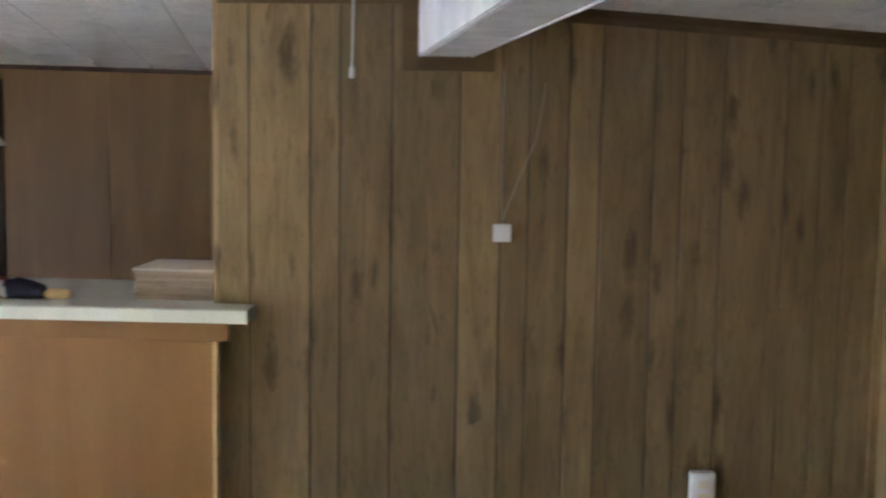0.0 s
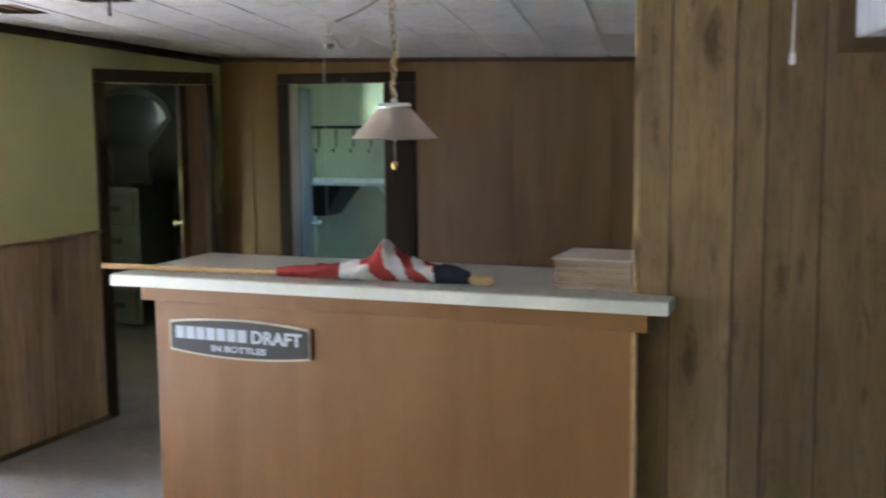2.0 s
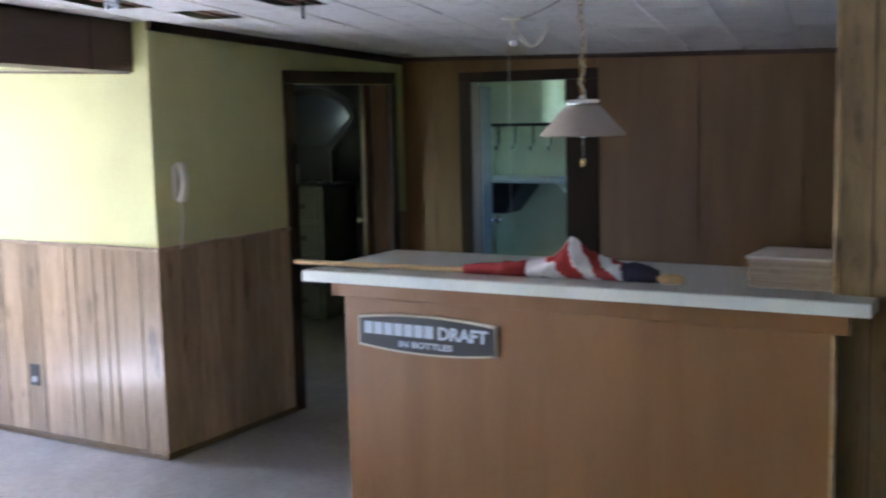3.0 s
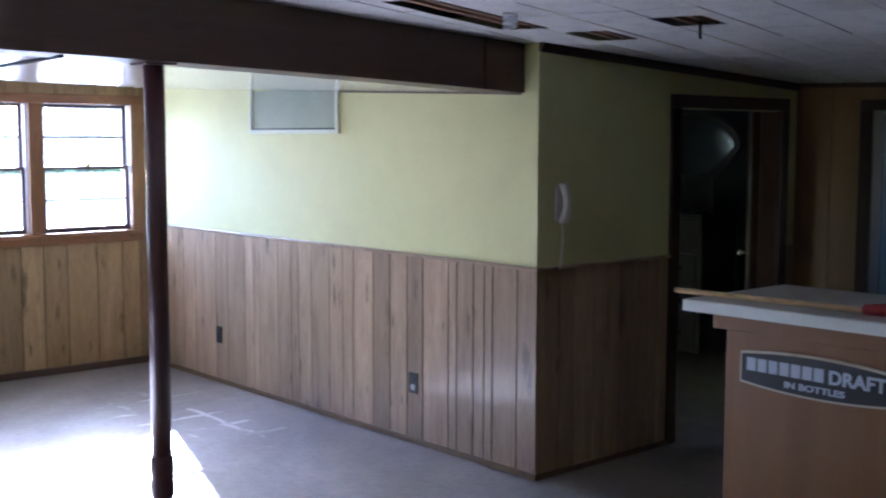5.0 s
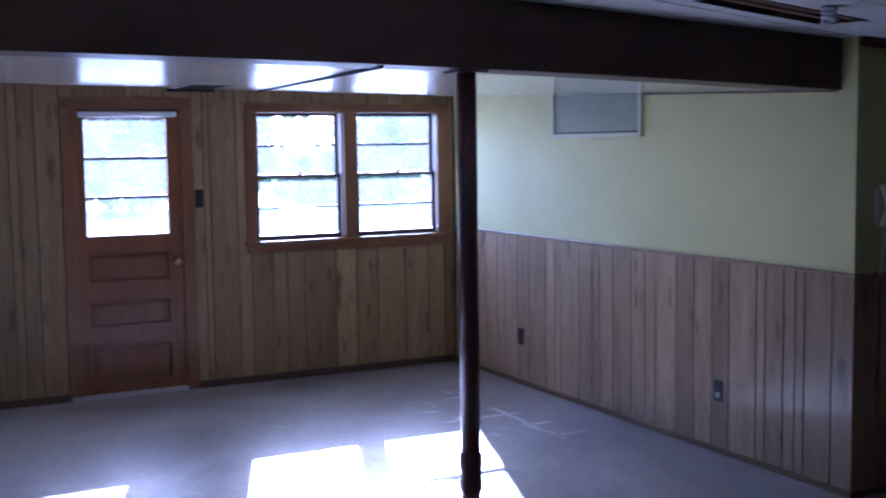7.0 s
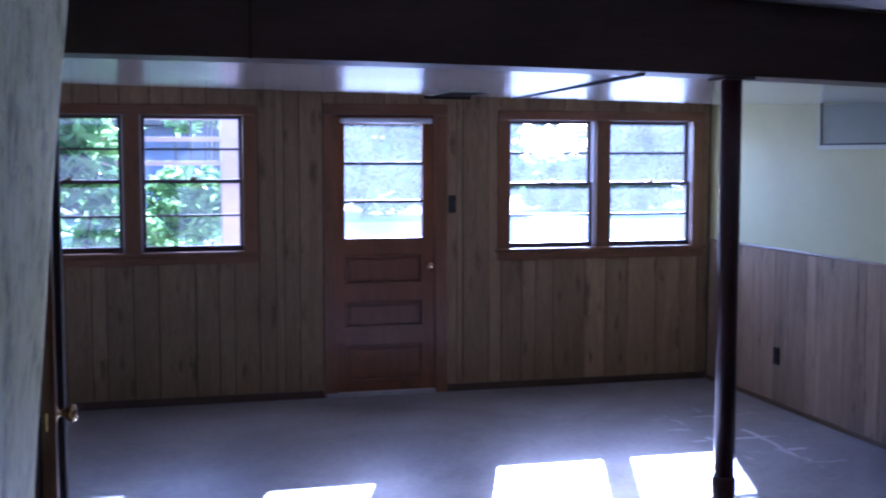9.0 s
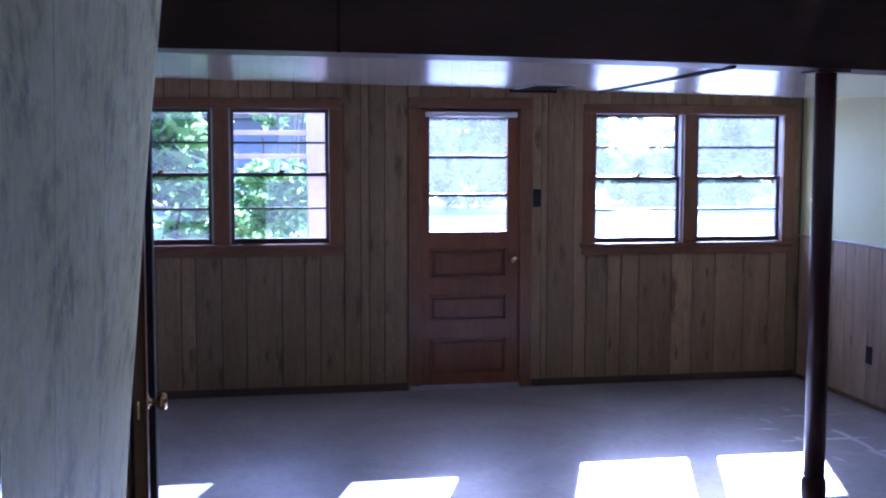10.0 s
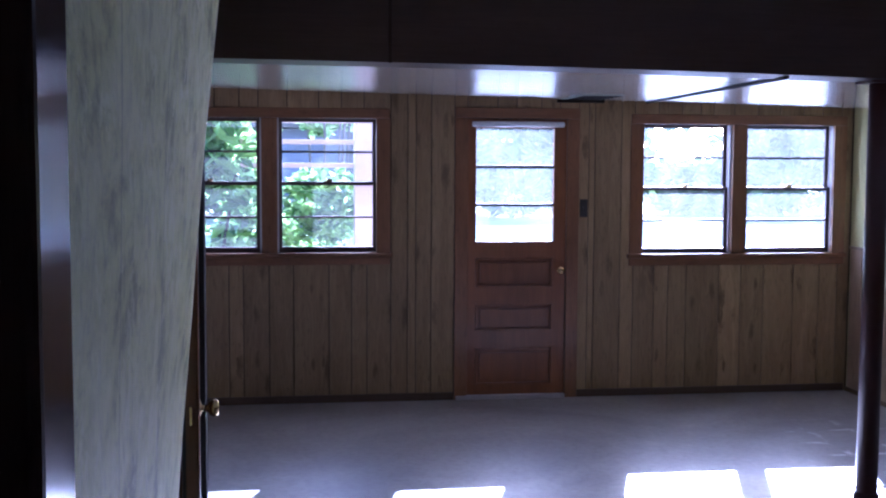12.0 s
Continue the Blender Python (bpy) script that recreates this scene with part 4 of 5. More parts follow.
def bar_sign():
    """Dark sign with a cream rim, its top and foot bowed; a brand word as plain bars, the rest lettered."""
    s = thing("beer_sign", "dark bar sign with cream rim and pale lettering", "sign", (-2.44, 4.08, 0.82))
    x0, x1, y = -2.785, -2.095, 4.088

    def outline(grow, ya, yb):
        bm = bmesh.new()
        n = 20
        pts = []
        for i in range(n + 1):
            u = i / n
            pts.append((x0 - grow + (x1 - x0 + 2 * grow) * u, 0.877 + grow + 0.022 * (1 - (2 * u - 1) ** 2)))
        for i in range(n + 1):
            u = 1 - i / n
            pts.append((x0 - grow + (x1 - x0 + 2 * grow) * u, 0.748 - grow - 0.022 * (1 - (2 * u - 1) ** 2)))
        a = [bm.verts.new((px, ya, pz)) for px, pz in pts]
        b = [bm.verts.new((px, yb, pz)) for px, pz in pts]
        bm.faces.new(a)
        bm.faces.new(b)
        m = len(pts)
        for i in range(m):
            bm.faces.new((a[i], a[(i + 1) % m], b[(i + 1) % m], b[i]))
        return bm

    part("rim", outline(0.0, y - 0.016, y), M_SIGNED, s, "cream rim")
    part("face", outline(-0.009, y - 0.02, y - 0.012), M_SIGN, s)
    # brand word as seven plain bars
    for i in range(7):
        bx = x0 + 0.036 + i * 0.0515
        part("bar_mark", soft_box(bx, bx + 0.043, y - 0.024, y - 0.0195, 0.803, 0.857, 0.001, 1), M_LETTER, s)

    def outlined(text, size, bold):
        c = bpy.data.curves.new("lettering", "FONT")
        c.body, c.size, c.extrude, c.offset = text, size, 0.002, bold
        ob = bpy.data.objects.new("tmp", c)
        scene.collection.objects.link(ob)
        bpy.context.view_layer.update()
        me = bpy.data.meshes.new_from_object(ob)
        bpy.data.objects.remove(ob)
        return me, [q.co.x for q in me.vertices]

    def words(text, x, z, size, width, bold):
        """Sets a word letter by letter, drawn out to the given width."""
        whole = outlined(text, size, bold)[1]
        k = width / (max(whole) - min(whole))
        for i, ch in enumerate(text):
            if ch == " ":
                continue
            me, own = outlined(ch, size, bold)
            right = max(outlined(text[:i + 1], size, bold)[1]) - min(whole)
            me.transform(Matrix.Translation((right - max(own), 0, 0)))
            me.transform(Matrix.Translation((x, y - 0.022, z)) @ Matrix.Rotation(radians(90), 4, "X") @ Matrix.Diagonal((k, 1, 1, 1)))
            me.transform(Matrix.Translation(-ORG[s]))
            me.materials.append(M_LETTER)
            new("letter", me).parent = s

    words("DRAFT", x0 + 0.412, 0.804, 0.075, 0.24, 0.0022)
    words("IN BOTTLES", x0 + 0.215, 0.757, 0.036, 0.265, 0.0008)


bar_sign()


def flag():
    """A small flag wound loosely round its stick and laid on the bar."""
    f = thing("rolled_flag", "red and white striped flag rolled on a wooden stick", "flag", (-2.2, 4.12, 1.083))
    a, b = Vector((-3.13, 4.075, 1.098)), Vector((-1.34, 4.2, 1.1))
    d = (b - a).normalized()
    part("stick", tube([a, a + d * 0.9, b - d * 0.09], 0.012, 12), M_STICK, f)
    part("finial", tube([b - d * 0.095, b - d * 0.085, b - d * 0.02, b], 0.02, 14, [0.012, 0.022, 0.022, 0.012]), M_STICK, f, "turned wooden end", True)
    prof = [(0.86, 0.02), (1.02, 0.025), (1.04, 0.031), (1.15, 0.033), (1.22, 0.036), (1.265, 0.046), (1.285, 0.058), (1.315, 0.08), (1.33, 0.095), (1.345, 0.087), (1.375, 0.063), (1.43, 0.052), (1.48, 0.043), (1.55, 0.039), (1.6, 0.035), (1.69, 0.024)]

    def radius(t):
        for (t0, r0), (t1, r1) in zip(prof, prof[1:]):
            if t <= t1:
                return r0 + (r1 - r0) * (t - t0) / (t1 - t0)
        return prof[-1][1]

    def cloth(name, t0, t1, pick, mats, seed):
        """A stretch of the rolled cloth; pick tells the colour from the place along and round the roll."""
        n, m = max(6, int((t1 - t0) / 0.008)), 40
        bm = bmesh.new()
        rows = []
        for i in range(n + 1):
            t = t0 + (t1 - t0) * i / n
            p = a + d * t
            r = radius(t)
            row = []
            for k in range(m):
                ang = 2 * math.pi * k / m
                twist = ang + 5.0 * t
                crease = abs(noise.noise((t * 22, ang * 1.1 + seed, 7.0))) if r > 0.036 else 0.0
                w = r * (1.05 - 0.34 * crease + 0.14 * noise.noise((t * 9, math.cos(twist) * 1.2, math.sin(twist) * 1.2 + seed)) + 0.07 * math.sin(3 * twist + 14 * t))
                up = math.sin(ang)
                slim = 1.15 if r < 0.045 else 0.85 - 0.3 * max(up, 0)
                row.append(bm.verts.new((p.x + 0.35 * (r - 0.03) * max(up, 0) * 0.3, p.y + slim * min(w, 0.06) * math.cos(ang), 1.0838 + max(0.0, (up + 0.97)) * w)))
            rows.append(row)
        for i in range(n):
            for k in range(m):
                f2 = bm.faces.new((rows[i][k], rows[i][(k + 1) % m], rows[i + 1][(k + 1) % m], rows[i + 1][k]))
                f2.material_index = pick(t0 + (t1 - t0) * (i + 0.5) / n, (k + 0.5) / m)
        bm.faces.new(rows[0])
        bm.faces.new(rows[-1])
        ob = part(name, bm, mats[0], f, "", True)
        for extra in mats[1:]:
            ob.data.materials.append(extra)

    cloth("red_roll", 0.86, 1.15, lambda t, v: 0, [M_RED], 1)
    cloth("white_roll", 1.15, 1.215, lambda t, v: 0, [M_CLOTH], 2)
    cloth("striped_fold", 1.215, 1.56, lambda t, v: int(((t - 1.185) - 0.24 * (v - 0.25)) / 0.075 + 0.6 * noise.noise((t * 11, v * 4, 2.0)) + 4.5) % 2, [M_CLOTH, M_RED], 3)
    cloth("navy_end", 1.56, 1.69, lambda t, v: 0, [M_NAVY], 5)


flag()
stack = thing("board_stack", "stack of pale fibre ceiling boards on the bar", "board stack", (-0.95, 4.37, 1.083))
for k in range(10):
    j = random.Random(k)
    z = 1.0835 + 0.012 * k
    o = j.uniform(-0.004, 0.004)
    part("board", soft_box(-1.1 + o - (0.01 if k == 9 else 0), -0.8, 4.225 + o, 4.53 + o, z, z + 0.0112, 0.0015, 1), M_BOARDTOP if k == 9 else M_BOARD, stack)


# ---- hanging lamp and its cord ----
def bar_lamp():
    x, y, z = -1.715, 4.1, 1.66
    l = thing("pendant_lamp", "cream pleated cone lamp hung on a chain", "lamp", (x, y, z))
    bm = bmesh.new()
    seg = 96
    rings = [(0.163, 0.0), (0.165, 0.004), (0.06, 0.12), (0.058, 0.12), (0.16, 0.006)]
    rows = []
    for r, h in rings:
        rows.append([bm.verts.new((x + (r + (0.0018 if i % 2 else 0)) * math.cos(2 * math.pi * i / seg), y + (r + (0.0018 if i % 2 else 0)) * math.sin(2 * math.pi * i / seg), z + h)) for i in range(seg)])
    for q, w in zip(rows, rows[1:] + rows[:1]):
        for i in range(seg):
            bm.faces.new((q[i], q[(i + 1) % seg], w[(i + 1) % seg], w[i]))
    part("shade", bm, M_SHADE, l)
    part("crown", lathe([(0.06, 0.114), (0.066, 0.117), (0.067, 0.122), (0.066, 0.134), (0.06, 0.138), (0.014, 0.14), (0.012, 0.152), (0.006, 0.156)], (x, y, z), "z", 32), M_CHROME, l, "chrome crown", True)
    part("socket", lathe([(0.022, 0.12), (0.022, 0.02), (0.014, -0.005), (0.006, -0.008)], (x, y, z), "z", 16), M_WHITEPL, l, "", True)
    part("pull_cord", tube([(x, y, z - 0.005), (x + 0.002, y, z - 0.09)], 0.0014, 6), M_CORD, l)
    part("pull_knob", soft_box(x - 0.009, x + 0.009, y - 0.008, y + 0.008, z - 0.122, z - 0.09, 0.004), M_BRASS, l)
    # chain links with the cord woven through
    top = ceil_z(x, y)
    zc, k = z + 0.156, 0
    while zc < top - 0.02:
        pts = []
        for i in range(13):
            ang = 2 * math.pi * i / 12
            px, pz = 0.011 * math.cos(ang), 0.02 * math.sin(ang)
            sway = 0.006 * math.sin(zc * 23)
            pts.append((x + sway + (px if k % 2 else 0), y + (0 if k % 2 else px), zc + 0.018 + pz))
        part("chain_link", tube(pts, 0.0025, 5), M_BRASS, l)
        zc += 0.031
        k += 1
    cord = [(x + 0.009 * math.sin(i * 1.3), y + 0.009 * math.cos(i * 1.3), z + 0.15 + (top - z - 0.15) * i / 24) for i in range(25)]
    part("cord", tube(cord, 0.0032, 6), M_CORD, l)
    part("hook", tube([(x, y, top + 0.004), (x, y, top - 0.03), (x + 0.012, y, top - 0.045)], 0.004, 6), M_STEEL, l)


bar_lamp()
fx, fy = -2.4, 4.87
fz = ceil_z(fx, fy)
sock = thing("ceiling_socket", "white porcelain ceiling socket with plug and cords", "ceiling socket", (fx, fy, fz))
part("canopy", lathe([(0.058, 0.0), (0.058, -0.008), (0.05, -0.014), (0.016, -0.018), (0.012, -0.05), (0.01, -0.07)], (fx, fy, fz + 0.002), "z", 24), M_CORD, sock, "", True)
part("bulb", lathe([(0.014, -0.07), (0.018, -0.085), (0.024, -0.105), (0.02, -0.125), (0.006, -0.135)], (fx, fy, fz), "z", 16), M_CHROME, sock, "small clear bulb", True)
part("swag_cord", tube([(fx + 0.03 + 0.65 * u, fy - 0.76 * u, ceil_z(fx + 0.65 * u, fy - 0.76 * u) - 0.008 - 0.012 * math.sin(math.pi * u)) for u in (0.0, 0.2, 0.4, 0.6, 0.8, 1.0)], 0.005, 6), M_CORDOLD, sock, "aged brown cord")
part("loop_cord", tube([(fx + 0.02 + 0.17 * u, fy, fz - 0.07 - 0.09 * math.sin(math.pi * u) + 0.05 * u) for u in [i / 10 for i in range(11)]], 0.006, 6), M_CORD, sock)
part("pull_string", tube([(fx - 0.03, fy, fz - 0.02), (fx - 0.032, fy, 1.7), (fx - 0.03, fy, 1.17)], 0.002, 5), M_CORD, sock)
part("string_end", lathe([(0.002, 0.02), (0.006, 0.0), (0.002, -0.02)], (fx - 0.03, fy, 1.21), "z", 8), M_CORD, sock)

cord = thing("pull_cord", "white pull cord with a plastic end", "pull cord", (-0.173, 3.6, 1.92))
part("string", tube([(-0.17, 3.6, ceil_z(-0.17, 3.6)), (-0.173, 3.6, 2.1), (-0.176, 3.6, 1.93)], 0.0032, 6), M_WHITEPL, cord)
part("end", lathe([(0.003, 0.024), (0.008, 0.014), (0.0095, -0.014), (0.005, -0.019)], (-0.176, 3.6, 1.918), "z", 10), M_WHITEPL, cord)

bulb = thing("spiral_bulb", "white spiral bulb in a ceiling socket", "light bulb", (-3.52, 3.43, 2.25))
bz = ceil_z(-3.52, 3.43) + 0.08
part("socket", lathe([(0.03, 0.0), (0.03, -0.015), (0.025, -0.03), (0.022, -0.05)], (-3.52, 3.43, bz), "z", 20), M_WHITEPL, bulb, "", True)
part("spiral", tube([(-3.52 + 0.026 * math.cos(i * 0.7), 3.43 + 0.026 * math.sin(i * 0.7), bz - 0.055 - 0.0021 * i) for i in range(44)], 0.008, 8), M_WHITEPL, bulb, "", True)
WX, WY = -3.05, 4.1
wire = tagged(part("ceiling_wire", tube([(WX, WY, ceil_z(WX, WY) + 0.02), (WX, WY, ceil_z(WX, WY) - 0.045), (WX + 0.002, WY, ceil_z(WX, WY) - 0.06)], 0.006, 6), M_BLACK), "short dark wire hanging from the ceiling", "wire")

# ---- white duct boxing on the bar wall ----
duct = thing("duct_boxing", "white painted duct boxing under the ceiling", "duct", (0.09, YG + 0.05, 2.0))
SKEW.add(duct)
dd = Vector((0.092, -0.995, 0))


def duct_board(name, xa, xb, za, zb):
    """One long board of the boxing, from the wall out under the ceiling."""
    bm = bmesh.new()
    ends = []
    for t in (0.0, 3.2):
        p = Vector((xa, 4.188, 0)) + dd * t
        q = Vector((xb, 4.188, 0)) + dd * t
        ends.append([bm.verts.new(w) for w in ((p.x, p.y, za), (q.x, q.y, za), (q.x, q.y, zb), (p.x, p.y, zb))])
    for i in range(4):
        bm.faces.new((ends[0][i], ends[0][(i + 1) % 4], ends[1][(i + 1) % 4], ends[1][i]))
    bm.faces.new(ends[0])
    bm.faces.new(ends[1])
    bmesh.ops.bevel(bm, geom=bm.edges[:], offset=0.005, segments=2, affect="EDGES")
    part(name, bm, M_DUCT, duct)


duct_board("bottom_board", -0.012, 0.159, 2.009, 2.025)
duct_board("side_board", -0.029, -0.0115, 2.007, 2.42)
duct_board("side_board", 0.1585, 0.176, 2.007, 2.42)
trim("duct_trim", boxes((-0.088, 0.253, YG - 0.024, YG - 0.0105, 1.956, 2.005), (-0.088, -0.032, YG - 0.024, YG - 0.0105, 2.005, 2.25), (0.179, 0.253, YG - 0.024, YG - 0.0105, 2.005, 2.25)), M_BROWN, "dark trim boards round the duct")

# ---- wall fittings ----
tb = thing("thermostat_box", "small white wall box with a thin wire above", "thermostat", (0.292, YG + 0.08, 1.361))
SKEW.add(tb)
tx, tz = 0.292, 1.361
part("body", soft_box(tx - 0.033, tx + 0.033, YG - 0.045, YG - 0.01, tz - 0.033, tz + 0.032, 0.004), M_WHITEPL, tb)
part("cover", soft_box(tx - 0.027, tx + 0.027, YG - 0.049, YG - 0.044, tz - 0.026, tz + 0.026, 0.002), M_WHITEPL, tb)
part("wire", tube([(tx - 0.003, YG - 0.014, tz + 0.03), (tx - 0.005, YG - 0.014, tz + 0.33), (tx - 0.002, YG - 0.014, tz + 0.6)], 0.0014, 6), M_CORD, tb)
part("slack_wire", tube([(tx + 0.002, YG - 0.015, tz + 0.05), (tx + 0.062, YG - 0.016, tz + 0.21), (tx + 0.122, YG - 0.016, tz + 0.35), (tx + 0.155, YG - 0.014, tz + 0.56)], 0.0012, 6), M_CORD, tb)
so = thing("surface_outlet", "white surface-mounted outlet box on panelling", "outlet", (1.077, YG + 0.16, 0.385))
SKEW.add(so)
qx, qz = 1.077, 0.385
part("body", soft_box(qx - 0.047, qx + 0.047, YG - 0.055, YG - 0.01, qz - 0.068, qz + 0.068, 0.006), M_WHITEPL, so)
part("faceplate", soft_box(qx - 0.039, qx + 0.039, YG - 0.06, YG - 0.054, qz - 0.06, qz + 0.06, 0.003), M_WHITEPL, so)
for z in (qz - 0.025, qz + 0.025):
    part("socket", soft_box(qx - 0.018, qx + 0.018, YG - 0.0625, YG - 0.0595, z - 0.014, z + 0.014, 0.001), M_PLASTIC, so)


def outlet(xm, zm, metal_face, label):
    o = thing("wall_outlet", label, "outlet", (xm, YG - 0.01, zm), group="outlets on the wainscot")
    part("plate", soft_box(xm - 0.038, xm + 0.038, YG - 0.016, YG - 0.0095, zm - 0.06, zm + 0.06, 0.002), M_BLACK, o)
    for z in (-0.024, 0.024):
        part("socket", soft_box(xm - 0.017, xm + 0.017, YG - 0.018, YG - 0.0155, zm + z - 0.016, zm + z + 0.016, 0.002), M_STEEL if metal_face and z < 0 else M_BLACK, o)


outlet(-7.26, 0.35, False, "dark wall outlet on the wainscot")
outlet(-5.07, 0.352, True, "dark wall outlet with a bare metal socket")
sw = thing("wall_switch", "dark brown switch plate beside the door", "light switch", (XW, 2.118, 1.39))
part("plate", soft_box(XW, XW + 0.012, 2.09, 2.146, 1.325, 1.455, 0.003), M_BLACK, sw)
part("toggle", soft_box(XW + 0.012, XW + 0.024, 2.112, 2.124, 1.38, 1.4, 0.002), M_BLACK, sw)

ph = thing("wall_phone", "ivory wall telephone with a coiled cord", "telephone", (XP, 4.345, 1.43))
part("base", soft_box(XP, XP + 0.02, 4.322, 4.374, 1.335, 1.515, 0.008, 3), M_PLASTIC, ph)
bm = bmesh.new()
rows = []
for i in range(15):
    u = i / 14
    z = 1.328 + 0.2 * u
    bow = 0.034 * math.sin(math.pi * u)
    w = 0.027 - 0.006 * math.sin(math.pi * u)
    th = 0.036 - 0.012 * math.sin(math.pi * u)
    rows.append([bm.verts.new((XP + 0.022 + bow + th * (0.5 + 0.5 * cx), 4.35 + w * cy, z)) for cx, cy in ((-1, -0.8), (-1, 0.8), (-0.4, 1), (0.5, 1), (1, 0.6), (1, -0.6), (0.5, -1), (-0.4, -1))])
for q, w in zip(rows, rows[1:]):
    for i in range(8):
        bm.faces.new((q[i], q[(i + 1) % 8], w[(i + 1) % 8], w[i]))
bm.faces.new(rows[0])
bm.faces.new(rows[-1])
part("handset", bm, M_PLASTIC, ph, "", True)
part("coil_cord", tube([(XP + 0.03 + 0.007 * math.cos(i * 0.9), 4.35 + 0.007 * math.sin(i * 0.9) + 0.008 * math.sin(i * 0.04), 1.33 - 0.0021 * i) for i in range(118)], 0.0025, 5), M_PLASTIC, ph)

vent = thing("wall_vent", "grey-green covered vent with a pale frame high on the wall", "vent", (-6.33, YG, 1.9))
vz = lambda x: low_z(x, YG) - 0.002
part("panel", boxes((-6.77, -5.81, YG - 0.012, YG - 0.001, 1.81, 2.07)), M_VENT, vent)
part("frame_bottom", soft_box(-6.8, -5.78, YG - 0.026, YG - 0.0005, 1.785, 1.81, 0.003), M_VENTF, vent)
part("frame_side", soft_box(-6.8, -6.77, YG - 0.026, YG - 0.0005, 1.811, vz(-6.78), 0.003), M_VENTF, vent)
part("frame_side", soft_box(-5.81, -5.78, YG - 0.026, YG - 0.0005, 1.811, vz(-5.8), 0.003), M_VENTF, vent)
part("inner_strip", soft_box(-6.77, -5.81, YG - 0.018, YG - 0.0125, 1.811, 1.822, 0.002), M_BLACK, vent)

cv = thing("ceiling_register", "dark metal ceiling register hanging slightly open", "vent", (-7.38, 1.92, 2.15))
zr = low_z(-7.38, 1.92)
part("collar", boxes((-7.6, -7.16, 1.82, 2.02, zr - 0.006, zr + 0.006)), M_STEEL, cv)
part("plate", soft_box(-7.67, -7.09, 1.78, 2.06, zr - 0.011, zr - 0.006, 0.001), M_VENT, cv)
for k in range(6):
    xx = -7.62 + 0.09 * k
    part("slat", soft_box(xx, xx + 0.03, 1.8, 2.04, zr - 0.016, zr - 0.0115, 0.001), M_BLACKWOOD, cv)
part("flap", soft_box(-7.69, -7.655, 1.76, 2.08, zr - 0.03, zr - 0.009, 0.002), M_BLACKWOOD, cv)

# ---- rooms beyond the two doorways ----
for nm, bmx, mt, lb in (
    ("hall_casing_left", soft_box(XP - 0.02, XP + 0.02, 5.262, 5.345, 0, 1.933, 0.004), M_TRIMV, "dark stained doorway casing"),
    ("hall_casing_right", soft_box(XP - 0.02, XP + 0.02, 6.35, 6.435, 0, 1.933, 0.004), M_TRIMV, "dark stained doorway casing"),
    ("hall_casing_top", soft_box(XP - 0.02, XP + 0.02, 5.262, 6.435, 1.934, 2.008, 0.004), M_TRIM, "dark stained doorway head"),
    ("hall_jamb", soft_box(XP - 0.121, XP - 0.001, 6.342, 6.359, 0, 1.93, 0.003), M_DARKDOOR, "reddish doorway jamb"),
    ("back_casing_left", soft_box(OB[0] - 0.075, OB[0] + 0.012, YB - 0.03, YB - 0.008, 0, 1.93, 0.004), M_DARKTRIM, "dark stained doorway casing"),
    ("back_casing_right", soft_box(OB[1] - 0.012, OB[1] + 0.075, YB - 0.03, YB - 0.008, 0, 1.93, 0.004), M_DARKTRIM, "dark stained doorway casing"),
    ("back_casing_top", soft_box(OB[0] - 0.075, OB[1] + 0.075, YB - 0.03, YB - 0.008, 1.931, 1.995, 0.004), M_DARKTRIM, "dark stained doorway head"),
):
    trim(nm, bmx, mt, lb)
# the gap in the west side is an unseen opening added to light the room
wall("wall_store", boxes((-7.4, -7.28, 4.32, 4.76, 0, 2.4), (-7.4, -7.28, 4.76, 5.04, 0, 1.54), (-7.4, -7.28, 4.76, 5.04, 1.84, 2.4), (-7.4, -7.28, 5.04, 9.0, 0, 2.4), (-7.28, XP - 0.12, 9.0, 9.12, 0, 2.4)), M_STORE, "darkened store room walls with an unseen added light opening")
# east side has an unseen opening, added to brighten this room with sky light
wall("wall_utility", boxes((XP - 0.12, XP, YB + 0.12, 9.0, 0, 2.4), (XP, -1.08, 8.3, 8.42, 0, 2.4), (-1.2, -1.08, YB + 0.12, 6.74, 0, 2.4), (-1.2, -1.08, 6.74, 7.4, 0, 1.3), (-1.2, -1.08, 6.74, 7.4, 2.08, 2.4), (-1.2, -1.08, 7.4, 8.3, 0, 2.4)), M_MINT, "mint green walls of the utility room")
grid_sheet("ceiling_rooms", [-7.4, XP - 0.1], [4.3, 9.2], lambda x, y: 2.3, M_DARK, 0.05, "store room ceiling with darkness in its colour")
grid_sheet("ceiling_utility", [XP, 0.2], [6.6, 9.2], lambda x, y: 2.2, M_MINT, 0.05, "pale ceiling of the utility room")


def hall_door():
    d = tagged(new("door_3"), "brown store room door standing open", "door", kind="structure")
    m = pose(XP - 0.13, 6.34, 0, 0, 0, 36.4)
    d.matrix_world = m
    ORG[d] = Vector((0, 0, 0))
    leaf = part("leaf", soft_box(-0.04, 0.0, 0.0, 0.76, 0.02, 1.94, 0.003), M_DARKDOOR, d)
    # both pale strips stand in for the sheen and glint on the leaf
    part("stile", soft_box(-0.046, -0.0402, 0.4, 0.745, 0.02, 1.94, 0.002), M_GLINT, leaf, "pale strip standing in for sheen on the leaf")
    part("panel_moulding", soft_box(-0.047, -0.0402, 0.19, 0.25, 1.0, 1.72, 0.002), M_GLINT, leaf)
    part("knob", lathe([(0.024, 0.0), (0.011, -0.008), (0.011, -0.028), (0.026, -0.04), (0.026, -0.055), (0.006, -0.062)], (-0.04, 0.69, 0.97), "x", 16), M_CHROME, leaf, "bright knob", True)


hall_door()


